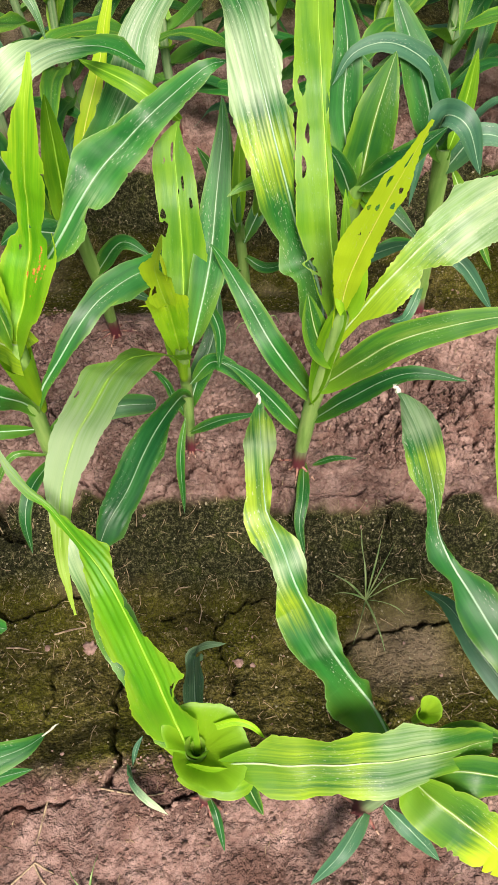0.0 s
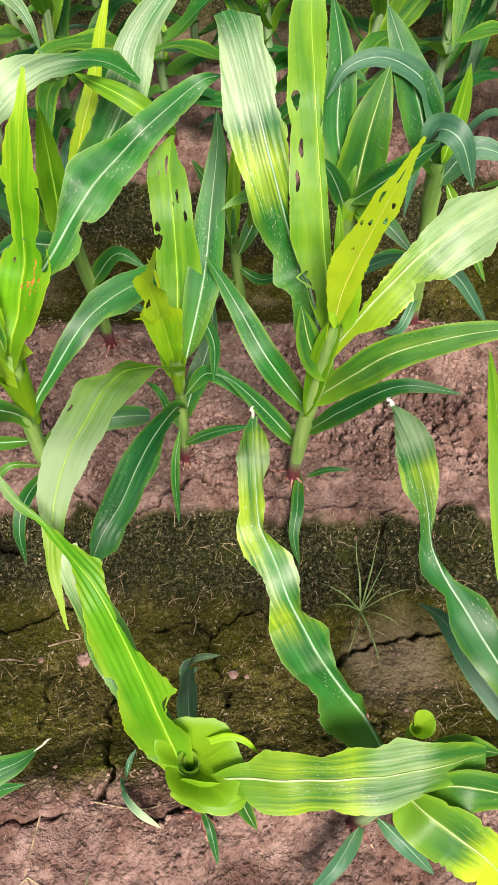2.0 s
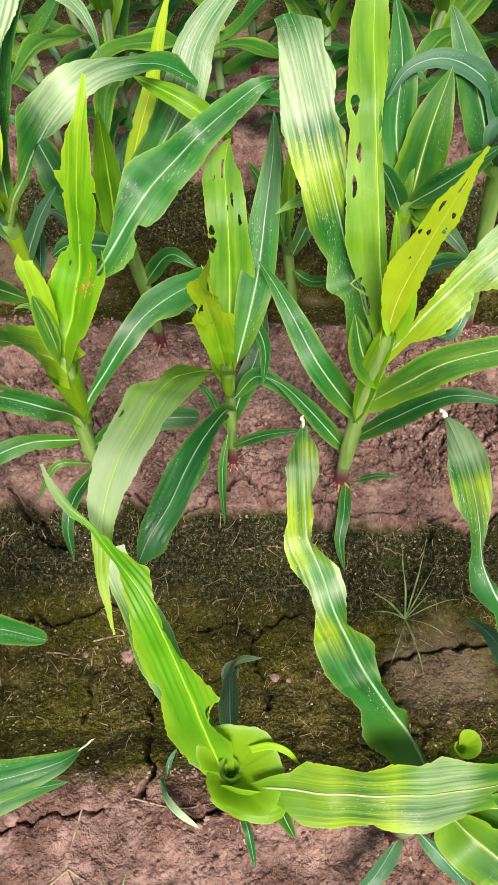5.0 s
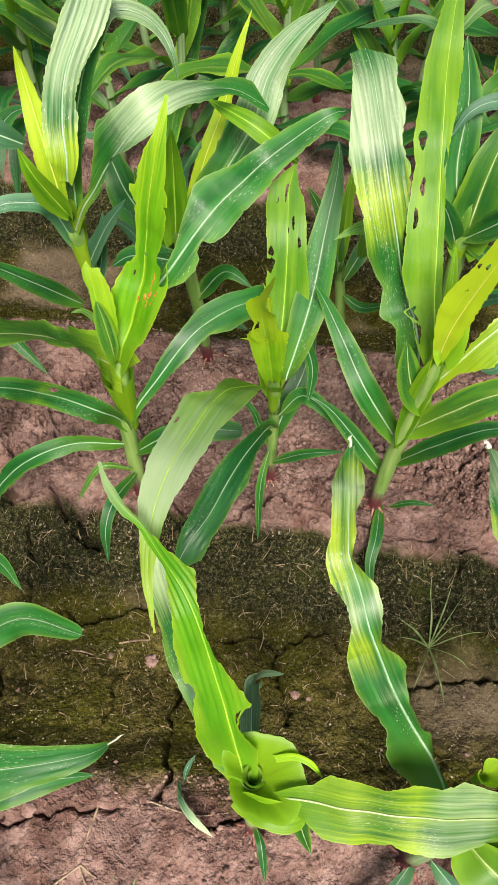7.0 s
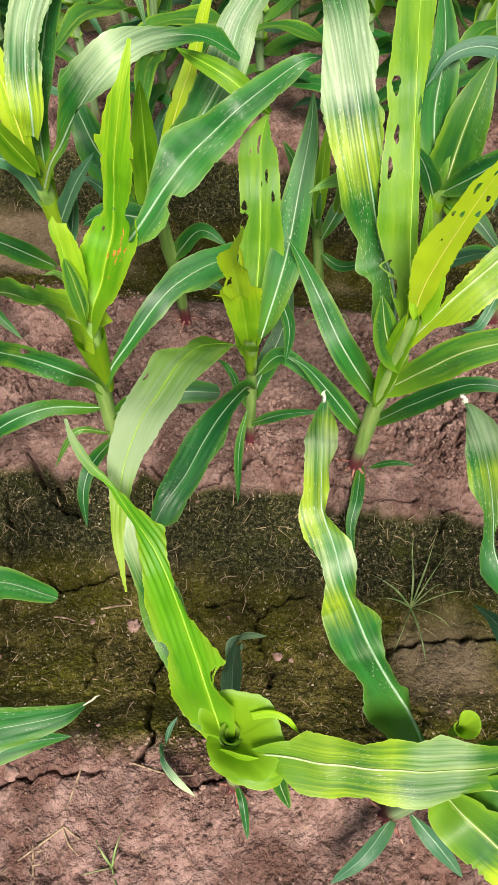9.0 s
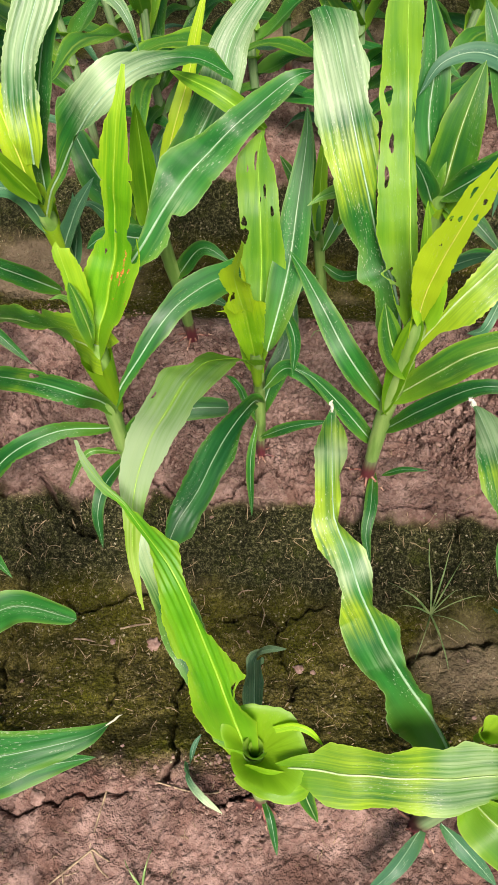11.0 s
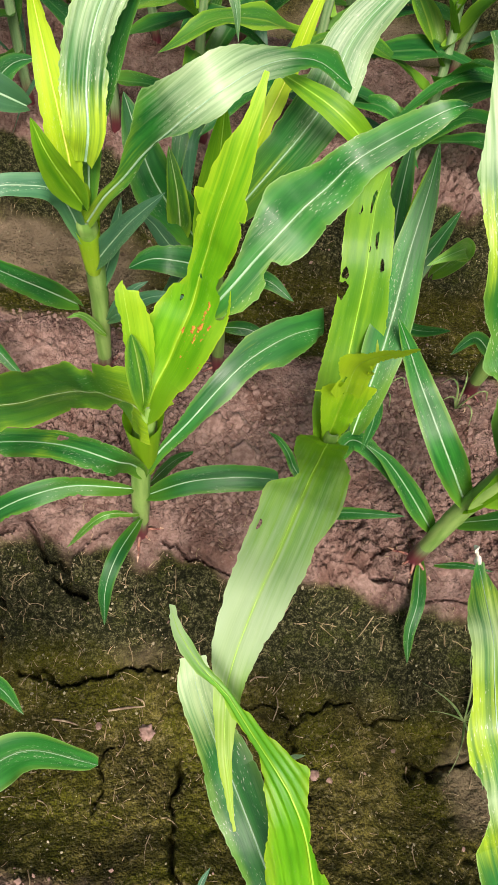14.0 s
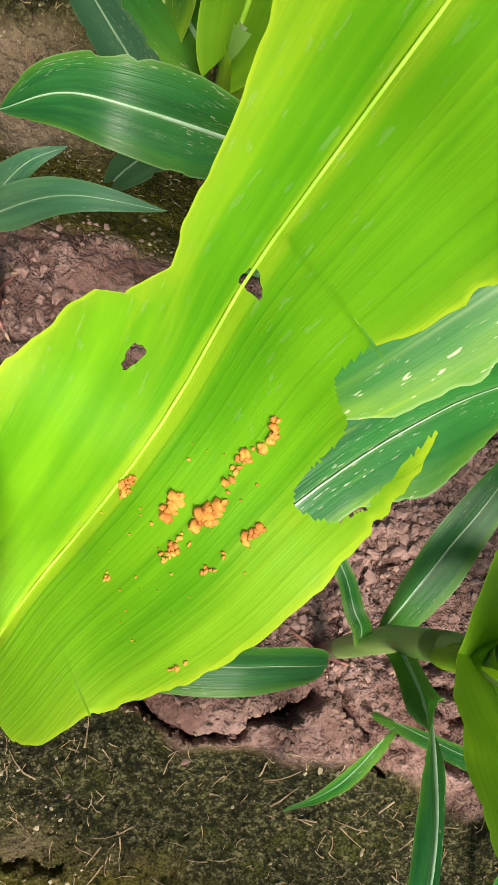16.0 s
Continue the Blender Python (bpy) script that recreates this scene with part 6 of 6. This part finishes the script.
# flat round clod and a flake of red bark in the furrow
def flat_clod(x, y, radius, label, name, squash=0.5):
    bm = bmesh.new()
    bmesh.ops.create_icosphere(bm, subdivisions=4, radius=1.0)
    for v in bm.verts:
        d = 1 + 0.5 * noise.noise(v.co * 1.6 + Vector((x * 9, y * 9, 0))) + 0.22 * noise.noise(v.co * 4.5) + 0.08 * noise.noise(v.co * 11)
        v.co = Vector((v.co.x * radius * d, v.co.y * radius * d, v.co.z * radius * squash * d))
    me = bpy.data.meshes.new(name)
    bm.to_mesh(me)
    bm.free()
    me.polygons.foreach_set("use_smooth", [True] * len(me.polygons))
    me.materials.append(PEBBLE)
    ob = tagged(new(name, me), label, "clod", "clods of earth")
    ob.location = (x, y, soil_at(x, y) + radius * squash * 0.2)


flat_clod(-0.315, 0.326, 0.0125, "round flat clod of reddish earth in the furrow", "earth_clod")
flat_clod(-0.395, 0.325, 0.0055, "small clod of earth in the furrow", "earth_clod")
flat_clod(-0.02, 0.30, 0.008, "flat clod of earth near a small leaf", "earth_clod")
flat_clod(-0.285, 0.86, 0.022, "large clod of reddish earth on the bed", "earth_clod", 0.7)
flat_clod(-0.245, 0.88, 0.017, "large clod of reddish earth on the bed", "earth_clod", 0.7)
flat_clod(-0.22, 0.80, 0.026, "cracked clod of reddish earth on the bed", "earth_clod", 0.6)
flat_clod(0.02, 0.83, 0.018, "clod of reddish earth on the bed", "earth_clod", 0.7)
flat_clod(-0.44, 0.03, 0.012, "clod of reddish earth on the bed", "earth_clod", 0.6)


def weed(x, y, blades, label):
    owner = tagged(new("grass_weed"), label, "weed", "grass weeds")
    z = soil_at(x, y)
    for a, reach, rise in blades:
        a = radians(a)
        c, s = math.cos(a), math.sin(a)
        pts = [(x, y, z), (x + c * reach * 0.4, y + s * reach * 0.4, z + rise), (x + c * reach * 0.75, y + s * reach * 0.75, z + rise * 1.1),
               (x + c * reach, y + s * reach, max(z + rise * 0.5, soil_at(x + c * reach, y + s * reach) + 0.004))]
        part("blade", tube("blade", pts, (0.0018, 0.0026, 0.002, 0.0004), GRASS, 14, 5, 0.3), owner)


weed(0.235, 0.42, ((95, 0.12, 0.05), (60, 0.12, 0.06), (150, 0.10, 0.04), (20, 0.11, 0.04), (-25, 0.08, 0.03), (-75, 0.11, 0.02), (-110, 0.10, 0.03), (175, 0.07, 0.03), (75, 0.16, 0.07), (40, 0.07, 0.05)),
     "thin pale green grass weed growing in the furrow")
weed(-0.25, -0.085, ((80, 0.06, 0.02), (130, 0.05, 0.02), (200, 0.05, 0.015), (-60, 0.05, 0.01)), "small withered grass weed on the bed")
weed(0.02, 0.98, ((80, 0.06, 0.05), (130, 0.05, 0.06), (20, 0.05, 0.06), (-60, 0.04, 0.05), (180, 0.05, 0.05)), "small grass tuft at the back of the bed")
weed(0.17, 0.97, ((90, 0.06, 0.06), (140, 0.05, 0.06), (10, 0.05, 0.06), (-70, 0.05, 0.05), (200, 0.05, 0.05)), "small grass tuft at the back of the bed")

wilted = tagged(new("wilted_leaf"), "limp grey-green fallen leaf at the edge of the furrow", "leaf")
leaf(wilted, [(-0.20, 0.105, -0.01), (-0.185, 0.075, 0.02), (-0.16, 0.05, 0.03), (-0.13, 0.03, 0.012)], 0.02, "teal", ragged=0.6, fold=0.9, tint=((0, .0, .0), (.5, .5, .0), (1, .9, .0)))
leaf(wilted, [(-0.195, 0.10, -0.01), (-0.19, 0.13, 0.0), (-0.18, 0.15, 0.0)], 0.013, "teal", fold=0.9)


# droppings left by insects on the chewed heart leaf
def frass():
    rng = np.random.RandomState(3)
    v = SHEETS[0]
    rows, cols = v.shape[:2]
    spots = []
    for at_s, at_u, spread_of, count, big in ((.352, .52, .005, 26, 1.7), (.37, .64, .006, 34, 2.3), (.384, .715, .006, 34, 2.4), (.354, .71, .006, 18, 1.6), (.396, .82, .004, 12, 1.8), (.448, .72, .005, 14, 2.0), (.42, .70, .006, 16, 2.0), (.37, .80, .005, 8, 1.5), (.308, .96, .006, 6, 1.3), (.292, .66, .004, 6, 1.3), (.33, .78, .05, 14, .7), (.38, .6, .06, 16, .6)):
        for k in range(count):
            s, u = at_s + spread_of * rng.randn(), at_u + spread_of * 1.4 * rng.randn()
            i, j = s * (rows - 1), np.clip(u, 0.05, 0.95) * (cols - 1)
            i0, j0 = int(i), int(j)
            a, b = i - i0, j - j0
            p = (v[i0, j0] * (1 - a) + v[i0 + 1, j0] * a) * (1 - b) + (v[i0, j0 + 1] * (1 - a) + v[i0 + 1, j0 + 1] * a) * b
            spots.append((p[0], p[1] - 0.0003, p[2] + 0.0002, rng.uniform(0.00025, 0.00078) * big))
    tagged(new("insect_frass", lumps_mesh("insect_frass", spots, FRASS, 5, True)), "orange crumbly insect droppings on the heart leaf", "droppings", kind="stuff")


frass()
